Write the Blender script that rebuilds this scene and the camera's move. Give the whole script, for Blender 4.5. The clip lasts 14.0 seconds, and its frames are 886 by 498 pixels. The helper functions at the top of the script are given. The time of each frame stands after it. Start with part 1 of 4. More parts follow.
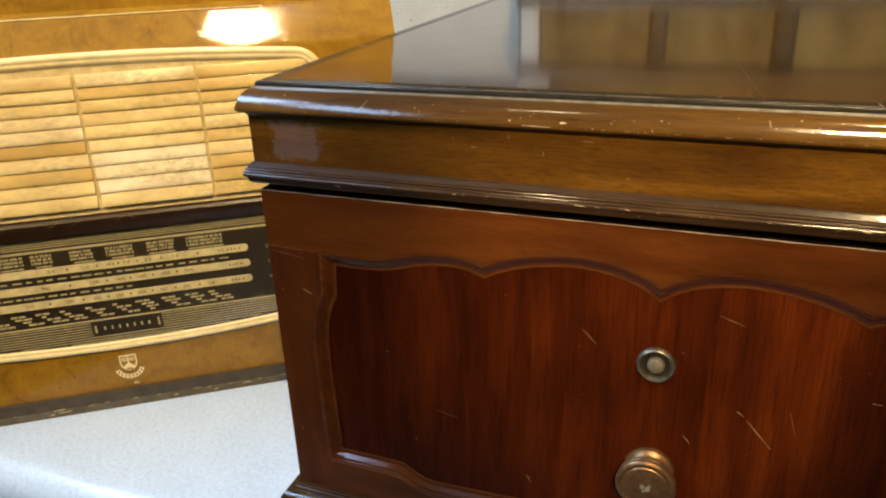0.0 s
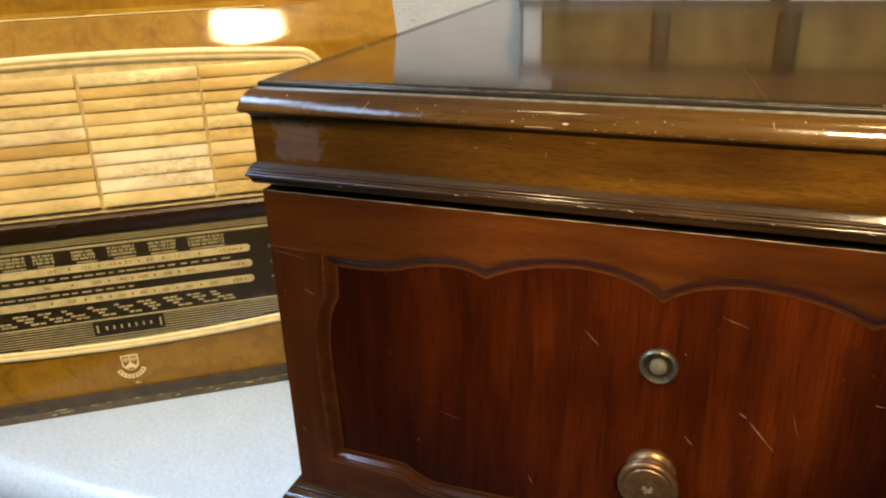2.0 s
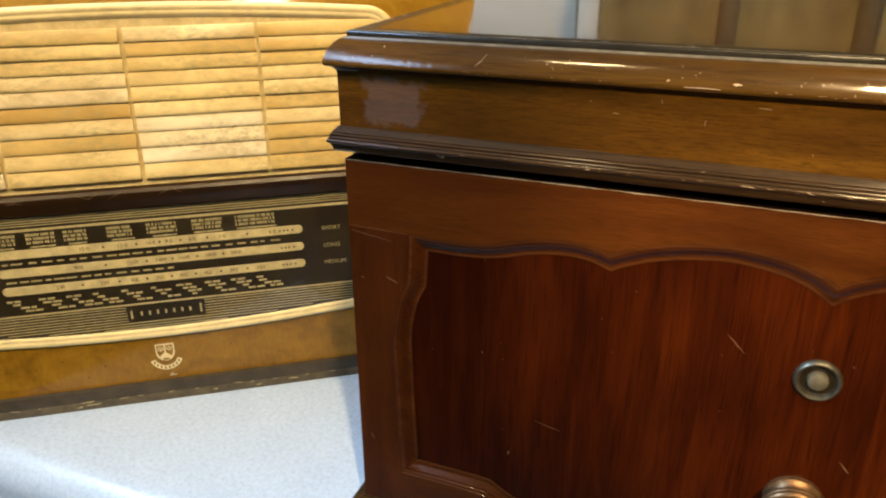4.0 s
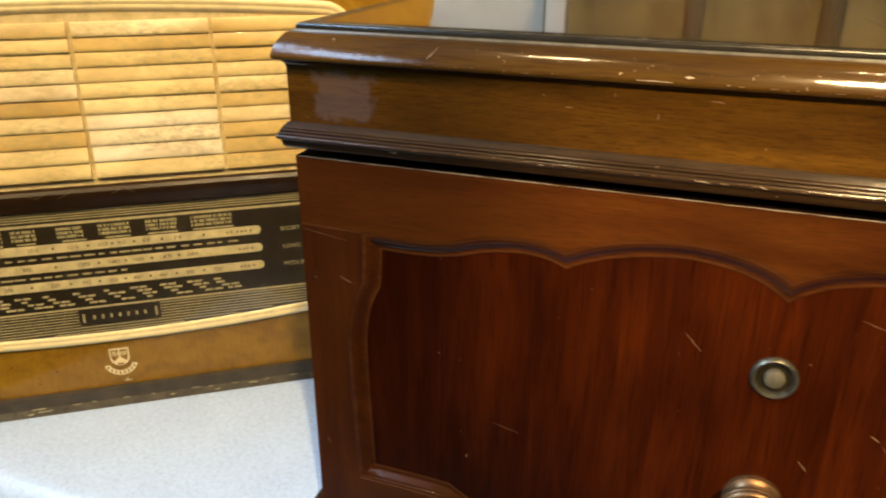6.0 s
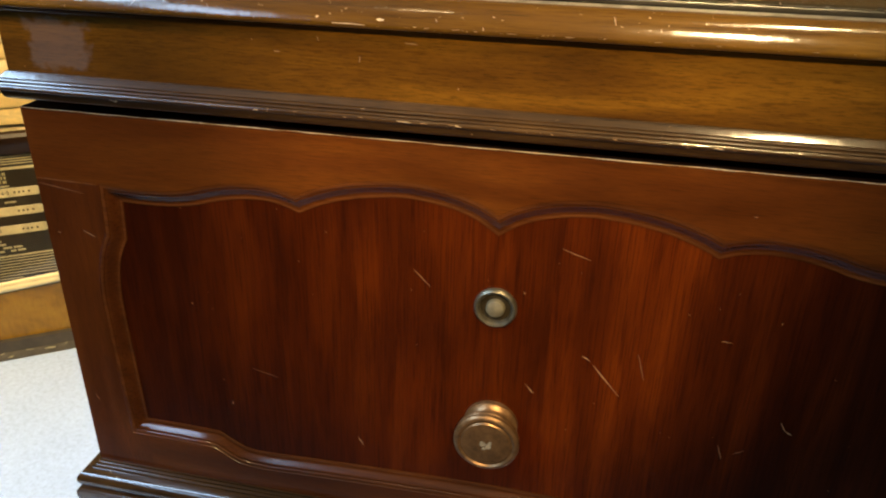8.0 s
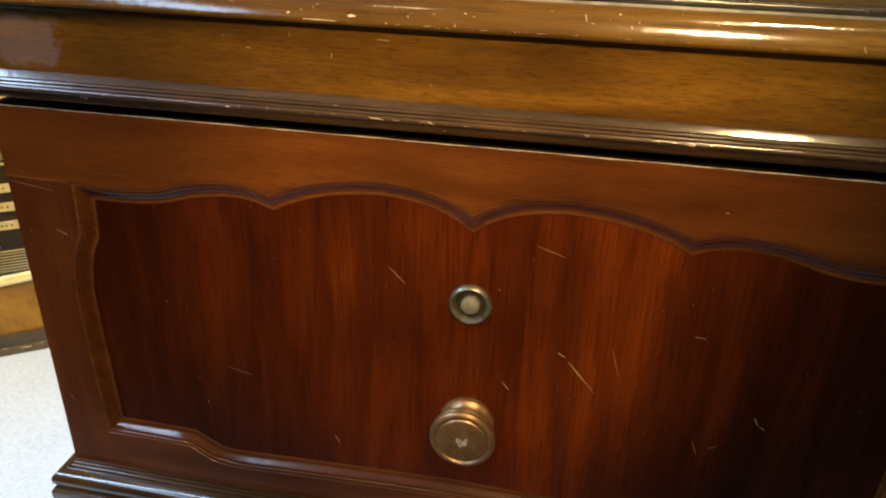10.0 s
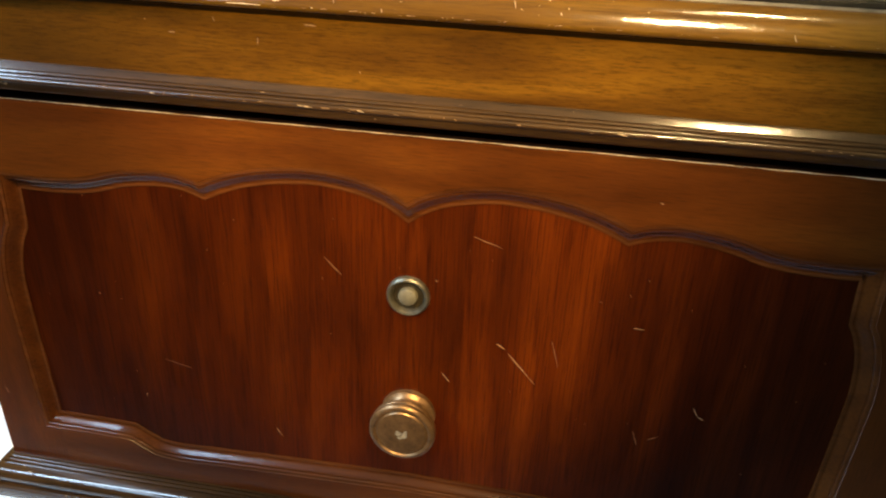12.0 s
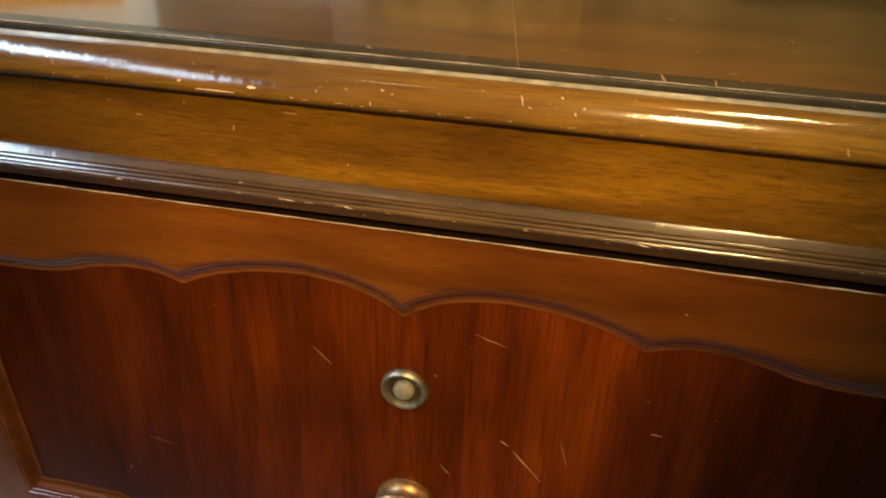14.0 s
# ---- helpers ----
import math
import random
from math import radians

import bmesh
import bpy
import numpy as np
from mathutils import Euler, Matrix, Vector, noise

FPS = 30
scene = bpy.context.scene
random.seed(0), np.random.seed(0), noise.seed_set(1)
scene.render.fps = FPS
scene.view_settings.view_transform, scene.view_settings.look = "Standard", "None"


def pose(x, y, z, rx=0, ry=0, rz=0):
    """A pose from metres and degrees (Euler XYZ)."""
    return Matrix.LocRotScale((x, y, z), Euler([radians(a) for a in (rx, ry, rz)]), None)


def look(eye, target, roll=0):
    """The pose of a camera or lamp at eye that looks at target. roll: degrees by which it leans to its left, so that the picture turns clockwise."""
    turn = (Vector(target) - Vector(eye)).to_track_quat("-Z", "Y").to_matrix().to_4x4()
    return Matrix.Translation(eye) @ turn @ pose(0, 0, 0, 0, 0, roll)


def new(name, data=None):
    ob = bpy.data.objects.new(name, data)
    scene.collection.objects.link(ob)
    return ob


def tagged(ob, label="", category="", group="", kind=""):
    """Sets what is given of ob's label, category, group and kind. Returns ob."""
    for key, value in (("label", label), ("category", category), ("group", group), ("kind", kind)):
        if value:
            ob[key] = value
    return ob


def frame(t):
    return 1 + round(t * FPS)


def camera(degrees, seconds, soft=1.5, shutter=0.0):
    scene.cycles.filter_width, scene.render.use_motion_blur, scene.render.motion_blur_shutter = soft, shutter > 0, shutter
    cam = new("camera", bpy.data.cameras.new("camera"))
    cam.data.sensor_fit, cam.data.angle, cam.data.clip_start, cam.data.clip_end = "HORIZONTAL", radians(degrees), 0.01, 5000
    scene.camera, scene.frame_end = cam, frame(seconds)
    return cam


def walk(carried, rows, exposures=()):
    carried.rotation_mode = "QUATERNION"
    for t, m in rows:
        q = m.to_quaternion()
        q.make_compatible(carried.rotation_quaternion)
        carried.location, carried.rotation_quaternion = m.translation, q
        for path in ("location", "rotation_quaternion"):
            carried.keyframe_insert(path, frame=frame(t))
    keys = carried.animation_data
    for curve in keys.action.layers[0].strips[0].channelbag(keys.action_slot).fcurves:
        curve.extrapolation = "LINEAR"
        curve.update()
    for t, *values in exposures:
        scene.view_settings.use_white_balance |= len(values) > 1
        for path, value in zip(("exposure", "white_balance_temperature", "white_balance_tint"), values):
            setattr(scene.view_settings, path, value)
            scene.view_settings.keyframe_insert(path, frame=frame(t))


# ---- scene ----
cam = camera(60.20, 14.0, soft=2.1, shutter=0.4)
PATH = [
    (0, (0.0244, -0.3254, 0.3748), (-0.6593, 1.3770, -0.4217), -2.27),
    (0.5, (0.0243, -0.3263, 0.3745), (-0.6574, 1.3805, -0.4142), -2.24),
    (1, (0.0240, -0.3258, 0.3754), (-0.6604, 1.3790, -0.4154), -2.27),
    (1.5, (0.0250, -0.3243, 0.3753), (-0.6685, 1.3770, -0.4150), -2.40),
    (2, (0.0237, -0.3251, 0.3749), (-0.6631, 1.3764, -0.4209), -2.20),
    (2.5, (0.0187, -0.3262, 0.3760), (-0.6483, 1.3777, -0.4314), -1.88),
    (3, (-0.0051, -0.3162, 0.3680), (-0.6787, 1.3812, -0.4475), -1.66),
    (3.2, (-0.0209, -0.3107, 0.3614), (-0.7023, 1.3824, -0.4567), -1.01),
    (5.3, (-0.0479, -0.2902, 0.3447), (-0.7349, 1.4102, -0.4533), -0.14),
    (5.5, (-0.0458, -0.2905, 0.3447), (-0.7202, 1.4136, -0.4560), -0.16),
    (6, (-0.0346, -0.2868, 0.3432), (-0.6664, 1.4338, -0.4570), 0.04),
    (6.5, (-0.0109, -0.2778, 0.3481), (-0.5262, 1.4602, -0.4969), 0.19),
    (7, (0.0047, -0.2773, 0.3458), (-0.3988, 1.4826, -0.5144), 1.29),
    (7.5, (0.0256, -0.2772, 0.3419), (-0.3507, 1.4825, -0.5310), 1.36),
    (8, (0.0353, -0.2764, 0.3403), (-0.3299, 1.4767, -0.5505), 1.26),
    (10.5, (0.0420, -0.2738, 0.3400), (-0.2851, 1.4825, -0.5592), 1.63),
    (11, (0.0451, -0.2694, 0.3403), (-0.2789, 1.4729, -0.5867), 1.80),
    (11.5, (0.0490, -0.2692, 0.3392), (-0.2490, 1.4703, -0.6015), 2.15),
    (12, (0.0568, -0.2647, 0.3407), (-0.2192, 1.4815, -0.5945), 2.24),
    (12.5, (0.0577, -0.2480, 0.3503), (-0.2281, 1.4816, -0.6124), 2.14),
    (13, (0.0568, -0.2284, 0.3607), (-0.2258, 1.4780, -0.6434), 1.75),
    (13.5, (0.0563, -0.2221, 0.3652), (-0.2336, 1.4852, -0.6355), 2.16),
    (14, (0.0543, -0.2141, 0.3711), (-0.2612, 1.4706, -0.6596), 2.13),
]
EXPOSURES = [(0, -0.27, 6500, 10), (5.5, -0.26, 6500, 10), (6.5, -0.22, 7050, 11), (8, -0.1, 7000, 10), (11, 0.15, 7000, 10), (12.5, 0.38, 7900, 10), (14, 0.2, 8300, 10)]
walk(cam, [(t, look(eye, target, roll)) for t, eye, target, roll in PATH], EXPOSURES)

# ---- light ----
world = bpy.data.worlds.new("world")
scene.world = world
world.use_nodes = True
wn = world.node_tree
sky = wn.nodes.new("ShaderNodeTexSky")
sky.sky_type, sky.sun_disc = "NISHITA", False
sky.sun_elevation, sky.sun_rotation = radians(35), radians(250)
wn.nodes["Background"].inputs[1].default_value = 0.1
wn.links.new(sky.outputs[0], wn.nodes["Background"].inputs[0])
WINDOW_LIGHT, LAMP_LIGHT = 84.0, 150.0

TABLE = 0.027          # height of the counter's top
FLOOR = TABLE - 0.9
CEIL = FLOOR + 3.0
WALL_Y = 0.66
X0, X1, Y0 = -1.35, 2.3, -2.6


# ---- materials ----
def nodes_of(name, rough=0.5, metal=0.0, coat=0.0, coat_rough=0.05, spec=0.5):
    m = bpy.data.materials.new(name)
    m.use_nodes = True
    nt = m.node_tree
    b = nt.nodes["Principled BSDF"]
    b.inputs["Roughness"].default_value = rough
    b.inputs["Metallic"].default_value = metal
    b.inputs["Coat Weight"].default_value = coat
    b.inputs["Coat Roughness"].default_value = coat_rough
    b.inputs["Specular IOR Level"].default_value = spec
    return m, nt, b


def coords(nt, scale=(1, 1, 1), kind="Object"):
    tc, mp = nt.nodes.new("ShaderNodeTexCoord"), nt.nodes.new("ShaderNodeMapping")
    mp.inputs["Scale"].default_value = scale
    nt.links.new(tc.outputs[kind], mp.inputs[0])
    return mp.outputs[0]


def noise_tex(nt, vec, scale, detail=4, rough=0.55, distort=0.0):
    n = nt.nodes.new("ShaderNodeTexNoise")
    n.inputs["Scale"].default_value, n.inputs["Detail"].default_value = scale, detail
    n.inputs["Roughness"].default_value, n.inputs["Distortion"].default_value = rough, distort
    nt.links.new(vec, n.inputs["Vector"])
    return n.outputs["Fac"]


def ramp(nt, fac, stops):
    r = nt.nodes.new("ShaderNodeValToRGB")
    e = r.color_ramp.elements
    while len(e) < len(stops):
        e.new(0.5)
    for k, (p, c) in zip(e, stops):
        k.position, k.color = p, (*c, 1) if len(c) == 3 else c
    nt.links.new(fac, r.inputs[0])
    return r.outputs[0]


def mix(nt, fac, a, b, mode="MIX"):
    n = nt.nodes.new("ShaderNodeMix")
    n.data_type, n.blend_type = "RGBA", mode
    for sock, v in ((n.inputs[0], fac), (n.inputs[6], a), (n.inputs[7], b)):
        if isinstance(v, (int, float)):
            sock.default_value = v
        elif isinstance(v, tuple):
            sock.default_value = (*v, 1)
        else:
            nt.links.new(v, sock)
    return n.outputs[2]


def bump(nt, b, height, strength, dist=0.001):
    n = nt.nodes.new("ShaderNodeBump")
    n.inputs["Strength"].default_value, n.inputs["Distance"].default_value = strength, dist
    nt.links.new(height, n.inputs["Height"])
    nt.links.new(n.outputs[0], b.inputs["Normal"])
    return n


def rough_from(nt, b, fac, lo, hi):
    n = nt.nodes.new("ShaderNodeMapRange")
    n.inputs["To Min"].default_value, n.inputs["To Max"].default_value = lo, hi
    nt.links.new(fac, n.inputs["Value"])
    nt.links.new(n.outputs[0], b.inputs["Roughness"])


def polished_wood(name, dark, mid, light, grain="x", rough=(0.22, 0.4), coat=0.35, coat_rough=0.08, fine=1.0, spec=0.32, relief=0.12, pore=0.75, run=(8, 4)):
    """Old French-polished wood: broad figure, fine pores and streaks along the grain, hazy patches."""
    m, nt, b = nodes_of(name, 0.3, 0, coat, coat_rough, spec)
    stretch = {"x": (1.0, 9, 9), "z": (9, 9, 1.0), "y": (9, 1.0, 9)}[grain]
    v = coords(nt, stretch)
    broad = noise_tex(nt, v, 7, 5, 0.6, 0.6)
    fine_v = coords(nt, tuple(s * (run[0] if s > 1 else run[1]) for s in stretch))
    pores = noise_tex(nt, fine_v, 14 * fine, 3, 0.7)
    blotch = noise_tex(nt, coords(nt), 9, 3, 0.5)
    col = ramp(nt, broad, [(0.25, dark), (0.5, mid), (0.78, light)])
    col = mix(nt, pore, col, ramp(nt, pores, [(0.32, (0.35, 0.3, 0.28)), (0.52, (1, 1, 1)), (0.8, (1.25, 1.2, 1.1))]), "MULTIPLY")
    col = mix(nt, 0.7, col, ramp(nt, blotch, [(0.32, (0.5, 0.47, 0.46)), (0.66, (1.22, 1.18, 1.1))]), "MULTIPLY")
    nt.links.new(col, b.inputs["Base Color"])
    rough_from(nt, b, noise_tex(nt, coords(nt), 30, 5, 0.65), *rough)
    bump(nt, b, pores, relief, 0.0004)
    return m


M_DOOR = polished_wood("mahogany_frame", (0.036, 0.0088, 0.0014), (0.070, 0.019, 0.003), (0.11, 0.035, 0.005), "x", (0.28, 0.45), 0.1, spec=0.14, pore=0.6, fine=1.8)
M_STILE = polished_wood("mahogany_upright", (0.030, 0.0075, 0.0016), (0.060, 0.0155, 0.003), (0.095, 0.028, 0.005), "z", (0.28, 0.45), 0.1, spec=0.14, pore=0.6, fine=1.8)
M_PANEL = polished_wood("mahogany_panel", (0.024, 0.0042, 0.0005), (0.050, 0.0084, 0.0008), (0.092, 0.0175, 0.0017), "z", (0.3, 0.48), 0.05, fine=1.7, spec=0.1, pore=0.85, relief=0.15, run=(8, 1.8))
M_LID = polished_wood("walnut_lid", (0.042, 0.0155, 0.0020), (0.090, 0.0375, 0.0040), (0.165, 0.075, 0.0075), "x", (0.3, 0.45), 0.1, fine=2.4, pore=0.7, relief=0.3, spec=0.14, run=(6, 5))
M_TOP = polished_wood("lid_top_polish", (0.040, 0.0145, 0.0018), (0.068, 0.026, 0.0030), (0.10, 0.041, 0.005), "x", (0.10, 0.26), 1.0, 0.085, spec=0.45)
M_PMOULD = polished_wood("panel_moulding_polish", (0.034, 0.0092, 0.0019), (0.062, 0.0170, 0.0035), (0.094, 0.028, 0.0056), "x", (0.42, 0.52), 0.9, 0.17, spec=0.03, relief=0.0, pore=0.5)
# lighter lips: worn edges, with their highlight put into the colour
M_LIP_WEAR_LIT = polished_wood("moulding_worn_lit_lip", (0.034, 0.0100, 0.0024), (0.074, 0.0225, 0.0056), (0.125, 0.042, 0.012), "x", (0.4, 0.5), 0.0, spec=0.12, relief=0.0, pore=0.6)
M_MOULD = polished_wood("dark_moulding", (0.018, 0.009, 0.003), (0.036, 0.018, 0.006), (0.06, 0.031, 0.010), "x", (0.34, 0.5), 0.85, 0.12, spec=0.06, relief=0.2)


def haze_patch(m):
    """A dull bloom in the polish near the corner of the lid's front."""
    nt, b = m.node_tree, m.node_tree.nodes["Principled BSDF"]
    tc = nt.nodes.new("ShaderNodeTexCoord")
    n = nt.nodes.new("ShaderNodeVectorMath")
    n.operation = "SUBTRACT"
    n.inputs[1].default_value = (-0.1845, 0, 0.273)
    nt.links.new(tc.outputs["Object"], n.inputs[0])
    wob = nt.nodes.new("ShaderNodeTexNoise")
    wob.inputs["Scale"].default_value = 210
    nt.links.new(tc.outputs["Object"], wob.inputs["Vector"])
    sx = nt.nodes.new("ShaderNodeVectorMath")
    sx.operation = "MULTIPLY"
    sx.inputs[1].default_value = (1 / 0.014, 0, 1 / 0.0105)
    nt.links.new(n.outputs[0], sx.inputs[0])
    ab = nt.nodes.new("ShaderNodeVectorMath")
    ab.operation = "ABSOLUTE"
    nt.links.new(sx.outputs[0], ab.inputs[0])
    sp = nt.nodes.new("ShaderNodeSeparateXYZ")
    nt.links.new(ab.outputs[0], sp.inputs[0])
    ln = nt.nodes.new("ShaderNodeMath")
    ln.operation = "MAXIMUM"
    nt.links.new(sp.outputs[0], ln.inputs[0])
    nt.links.new(sp.outputs[2], ln.inputs[1])
    ad = nt.nodes.new("ShaderNodeMath")
    nt.links.new(ln.outputs[0], ad.inputs[0])
    nt.links.new(wob.outputs["Fac"], ad.inputs[1])
    mr = nt.nodes.new("ShaderNodeMapRange")
    mr.inputs["From Min"].default_value, mr.inputs["From Max"].default_value = 1.55, 1.3
    mr.inputs["To Max"].default_value = 0.3
    nt.links.new(ad.outputs[0], mr.inputs["Value"])
    old = b.inputs["Base Color"].links[0].from_socket
    nt.links.new(mix(nt, mr.outputs[0], old, (0.15, 0.125, 0.13)), b.inputs["Base Color"])
    return m


haze_patch(M_LID)
M_RIM = polished_wood("rim_polish", (0.036, 0.0150, 0.0025), (0.075, 0.034, 0.0048), (0.13, 0.063, 0.008), "x", (0.36, 0.5), 0.75, 0.10, spec=0.03, relief=0.25, pore=0.6)


def specks(m, scale, lo, hi, col, stretch=(1, 1, 1)):
    """Small knocks that show bare wood."""
    nt, b = m.node_tree, m.node_tree.nodes["Principled BSDF"]
    f = noise_tex(nt, coords(nt, stretch), scale, 3, 0.6)
    g = noise_tex(nt, coords(nt), scale * 0.08, 2)
    k = nt.nodes.new("ShaderNodeMath")
    k.operation = "MULTIPLY"
    nt.links.new(ramp(nt, f, [(lo, (0, 0, 0)), (hi, (1, 1, 1))]), k.inputs[0])
    nt.links.new(ramp(nt, g, [(0.45, (0, 0, 0)), (0.6, (1, 1, 1))]), k.inputs[1])
    old = b.inputs["Base Color"].links[0].from_socket
    nt.links.new(mix(nt, k.outputs[0], old, col), b.inputs["Base Color"])


def wavy(m, scale, strength):
    """Slight ripples in the varnish, which draw the glints out."""
    nt, b = m.node_tree, m.node_tree.nodes["Principled BSDF"]
    n = nt.nodes.new("ShaderNodeBump")
    n.inputs["Strength"].default_value, n.inputs["Distance"].default_value = strength, 0.0008
    nt.links.new(noise_tex(nt, coords(nt, (1.6, 1, 1)), scale, 4, 0.6), n.inputs["Height"])
    nt.links.new(n.outputs[0], b.inputs["Coat Normal"])


wavy(M_RIM, 150, 0.13)
wavy(M_MOULD, 150, 0.09)
wavy(M_PMOULD, 120, 0.10)
wavy(M_TOP, 26, 0.02)
specks(M_RIM, 420, 0.68, 0.74, (0.5, 0.33, 0.18))
specks(M_MOULD, 380, 0.70, 0.76, (0.4, 0.27, 0.15), (0.5, 1, 1))


def panel_falloff(m):
    """Light's falloff put into the panel's colour: red middle, both sides darkened along a wavy grain line."""
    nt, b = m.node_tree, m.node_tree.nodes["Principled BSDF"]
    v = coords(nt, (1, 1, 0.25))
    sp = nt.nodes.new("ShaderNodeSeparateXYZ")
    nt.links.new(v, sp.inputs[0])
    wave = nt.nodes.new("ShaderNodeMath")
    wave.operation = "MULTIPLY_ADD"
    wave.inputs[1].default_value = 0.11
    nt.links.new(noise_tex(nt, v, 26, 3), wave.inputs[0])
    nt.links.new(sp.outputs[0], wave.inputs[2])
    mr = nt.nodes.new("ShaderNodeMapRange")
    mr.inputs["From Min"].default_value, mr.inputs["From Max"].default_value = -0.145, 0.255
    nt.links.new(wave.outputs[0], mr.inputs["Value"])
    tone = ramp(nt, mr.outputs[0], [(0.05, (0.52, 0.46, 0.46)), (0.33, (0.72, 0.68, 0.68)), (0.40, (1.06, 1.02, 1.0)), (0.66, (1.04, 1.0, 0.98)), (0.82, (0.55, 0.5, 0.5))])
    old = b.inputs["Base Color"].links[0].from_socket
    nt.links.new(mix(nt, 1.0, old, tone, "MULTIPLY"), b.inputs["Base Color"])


panel_falloff(M_PANEL)
specks(M_PANEL, 300, 0.74, 0.78, (0.3, 0.15, 0.07))
specks(M_DOOR, 300, 0.74, 0.78, (0.3, 0.16, 0.07))


def plain(name, col, rough=0.5, metal=0.0, vary=0.25, scale=60, coat=0.0, bump_s=0.05, second=None):
    m, nt, b = nodes_of(name, rough, metal, coat)
    f = noise_tex(nt, coords(nt), scale, 5, 0.65)
    lo = tuple(c * (1 - vary) for c in col)
    hi = tuple(min(1, c * (1 + vary)) for c in col)
    c = ramp(nt, f, [(0.3, lo), (0.7, second or hi)])
    nt.links.new(c, b.inputs["Base Color"])
    rough_from(nt, b, noise_tex(nt, coords(nt), scale * 0.4, 4), max(0.02, rough - 0.08), min(1, rough + 0.12))
    if bump_s:
        bump(nt, b, f, bump_s, 0.0005)
    return m


M_EDGE = plain("near_black_polish", (0.018, 0.014, 0.008), 0.22, 0, 0.4, 200, 0.3)
M_STEEL = plain("tarnished_nickel", (0.15, 0.135, 0.10), 0.40, 0.85, 0.35, 300)
M_BUTTON = plain("button_face", (0.14, 0.125, 0.085), 0.5, 0.4, 0.25, 300)
M_KNOB = plain("bronzed_knob", (0.20, 0.11, 0.05), 0.36, 0.75, 0.4, 220)
# near-black colour standing in for the shade in the gap under the lid
M_GAP_SHADE = plain("gap_shade", (0.008, 0.003, 0.001), 0.9, 0, 0.3, 60)
M_GAP_SHADE.node_tree.nodes["Principled BSDF"].inputs["Specular IOR Level"].default_value = 0.05
M_CHIP = plain("bare_wood", (0.42, 0.29, 0.17), 0.7, 0, 0.25, 400)
M_SCRATCH = plain("scratch", (0.20, 0.10, 0.045), 0.6, 0, 0.3, 400)
M_KNOCK = plain("knock", (0.18, 0.10, 0.045), 0.55, 0, 0.3, 400)
M_FAINT = plain("faint_scratch", (0.12, 0.05, 0.02), 0.5, 0, 0.3, 400)
M_WORNMETAL = plain("worn_metal", (0.75, 0.66, 0.5), 0.3, 0.8, 0.3, 600)
# reflection of the ceiling put into the bead's grey
M_BEADSHEEN = plain("bead_sheen", (0.15, 0.125, 0.085), 0.3, 0, 0.5, 260, 0.5)
M_WORN = plain("worn_polish", (0.40, 0.29, 0.19), 0.35, 0, 0.4, 500, 0.2)
M_CREAM = plain("cream_plastic", (0.86, 0.71, 0.37), 0.35, 0, 0.12, 90, 0.2, 0.04)
M_GRILLE = plain("dirty_cream_plate", (0.72, 0.55, 0.24), 0.45, 0, 0.2, 110, 0.1, 0.05, (0.88, 0.73, 0.40))
M_BLACK = plain("dial_black", (0.018, 0.012, 0.004), 0.35, 0, 0.3, 60, 0.0, 0)
M_DIALBAR = plain("dial_cream", (0.45, 0.38, 0.20), 0.45, 0, 0.22, 160, 0.0, 0)
M_PRINT = plain("dial_print", (0.36, 0.31, 0.16), 0.5, 0, 0.35, 500, 0.0, 0)
M_INK = plain("dial_ink", (0.06, 0.045, 0.025), 0.6, 0, 0.3, 60, 0.0, 0)
M_PIN = plain("dial_gold_line", (0.40, 0.34, 0.18), 0.45, 0.0, 0.25, 300, 0.0, 0)
M_BAND = plain("brown_lacquer", (0.026, 0.012, 0.004), 0.32, 0, 0.35, 60, 0.0, 0.03)
M_BAND.node_tree.nodes["Principled BSDF"].inputs["Specular IOR Level"].default_value = 0.2
M_PLINTH = plain("plinth_paint", (0.05, 0.038, 0.022), 0.5, 0, 0.35, 80, 0.1, 0.1)
M_FOOTSHADE = plain("foot_shade_olive", (0.10, 0.08, 0.048), 0.6, 0, 0.45, 120, 0.0, 0.1)
M_LAMP_METAL = plain("lamp_enamel", (0.5, 0.5, 0.48), 0.4, 0, 0.1, 30)


def radio_wood():
    m, nt, b = nodes_of("radio_veneer", 0.4, 0, 0.5, 0.025, 0.1)
    v = coords(nt, (3.0, 5, 4.2))
    f = noise_tex(nt, v, 9, 6, 0.6, 1.6)
    g = noise_tex(nt, coords(nt, (30, 30, 6)), 16, 4, 0.7)
    c = ramp(nt, f, [(0.25, (0.17, 0.080, 0.006)), (0.5, (0.27, 0.138, 0.009)), (0.75, (0.34, 0.185, 0.014))])
    c = mix(nt, 0.35, c, ramp(nt, g, [(0.3, (0.6, 0.55, 0.5)), (0.6, (1.1, 1.08, 1.05))]), "MULTIPLY")
    spot = noise_tex(nt, coords(nt, (1, 1, 0.5)), 85, 5, 0.7)
    c = mix(nt, ramp(nt, spot, [(0.62, (0, 0, 0)), (0.72, (0.6, 0.6, 0.6))]), c, (0.07, 0.03, 0.006))
    nt.links.new(c, b.inputs["Base Color"])
    pit = noise_tex(nt, coords(nt), 420, 4, 0.7)
    rough_from(nt, b, noise_tex(nt, coords(nt), 60, 5), 0.34, 0.5)
    n = bump(nt, b, pit, 0.09, 0.0006)
    nt.links.new(n.outputs[0], b.inputs["Coat Normal"])
    return m


M_GLASS, _nt, _b = nodes_of("clear_glass", 0.02)
_b.inputs["Transmission Weight"].default_value = 1.0
_b.inputs["IOR"].default_value = 1.45
_b.inputs["Base Color"].default_value = (0.96, 0.98, 0.96, 1)
M_RADIO = radio_wood()


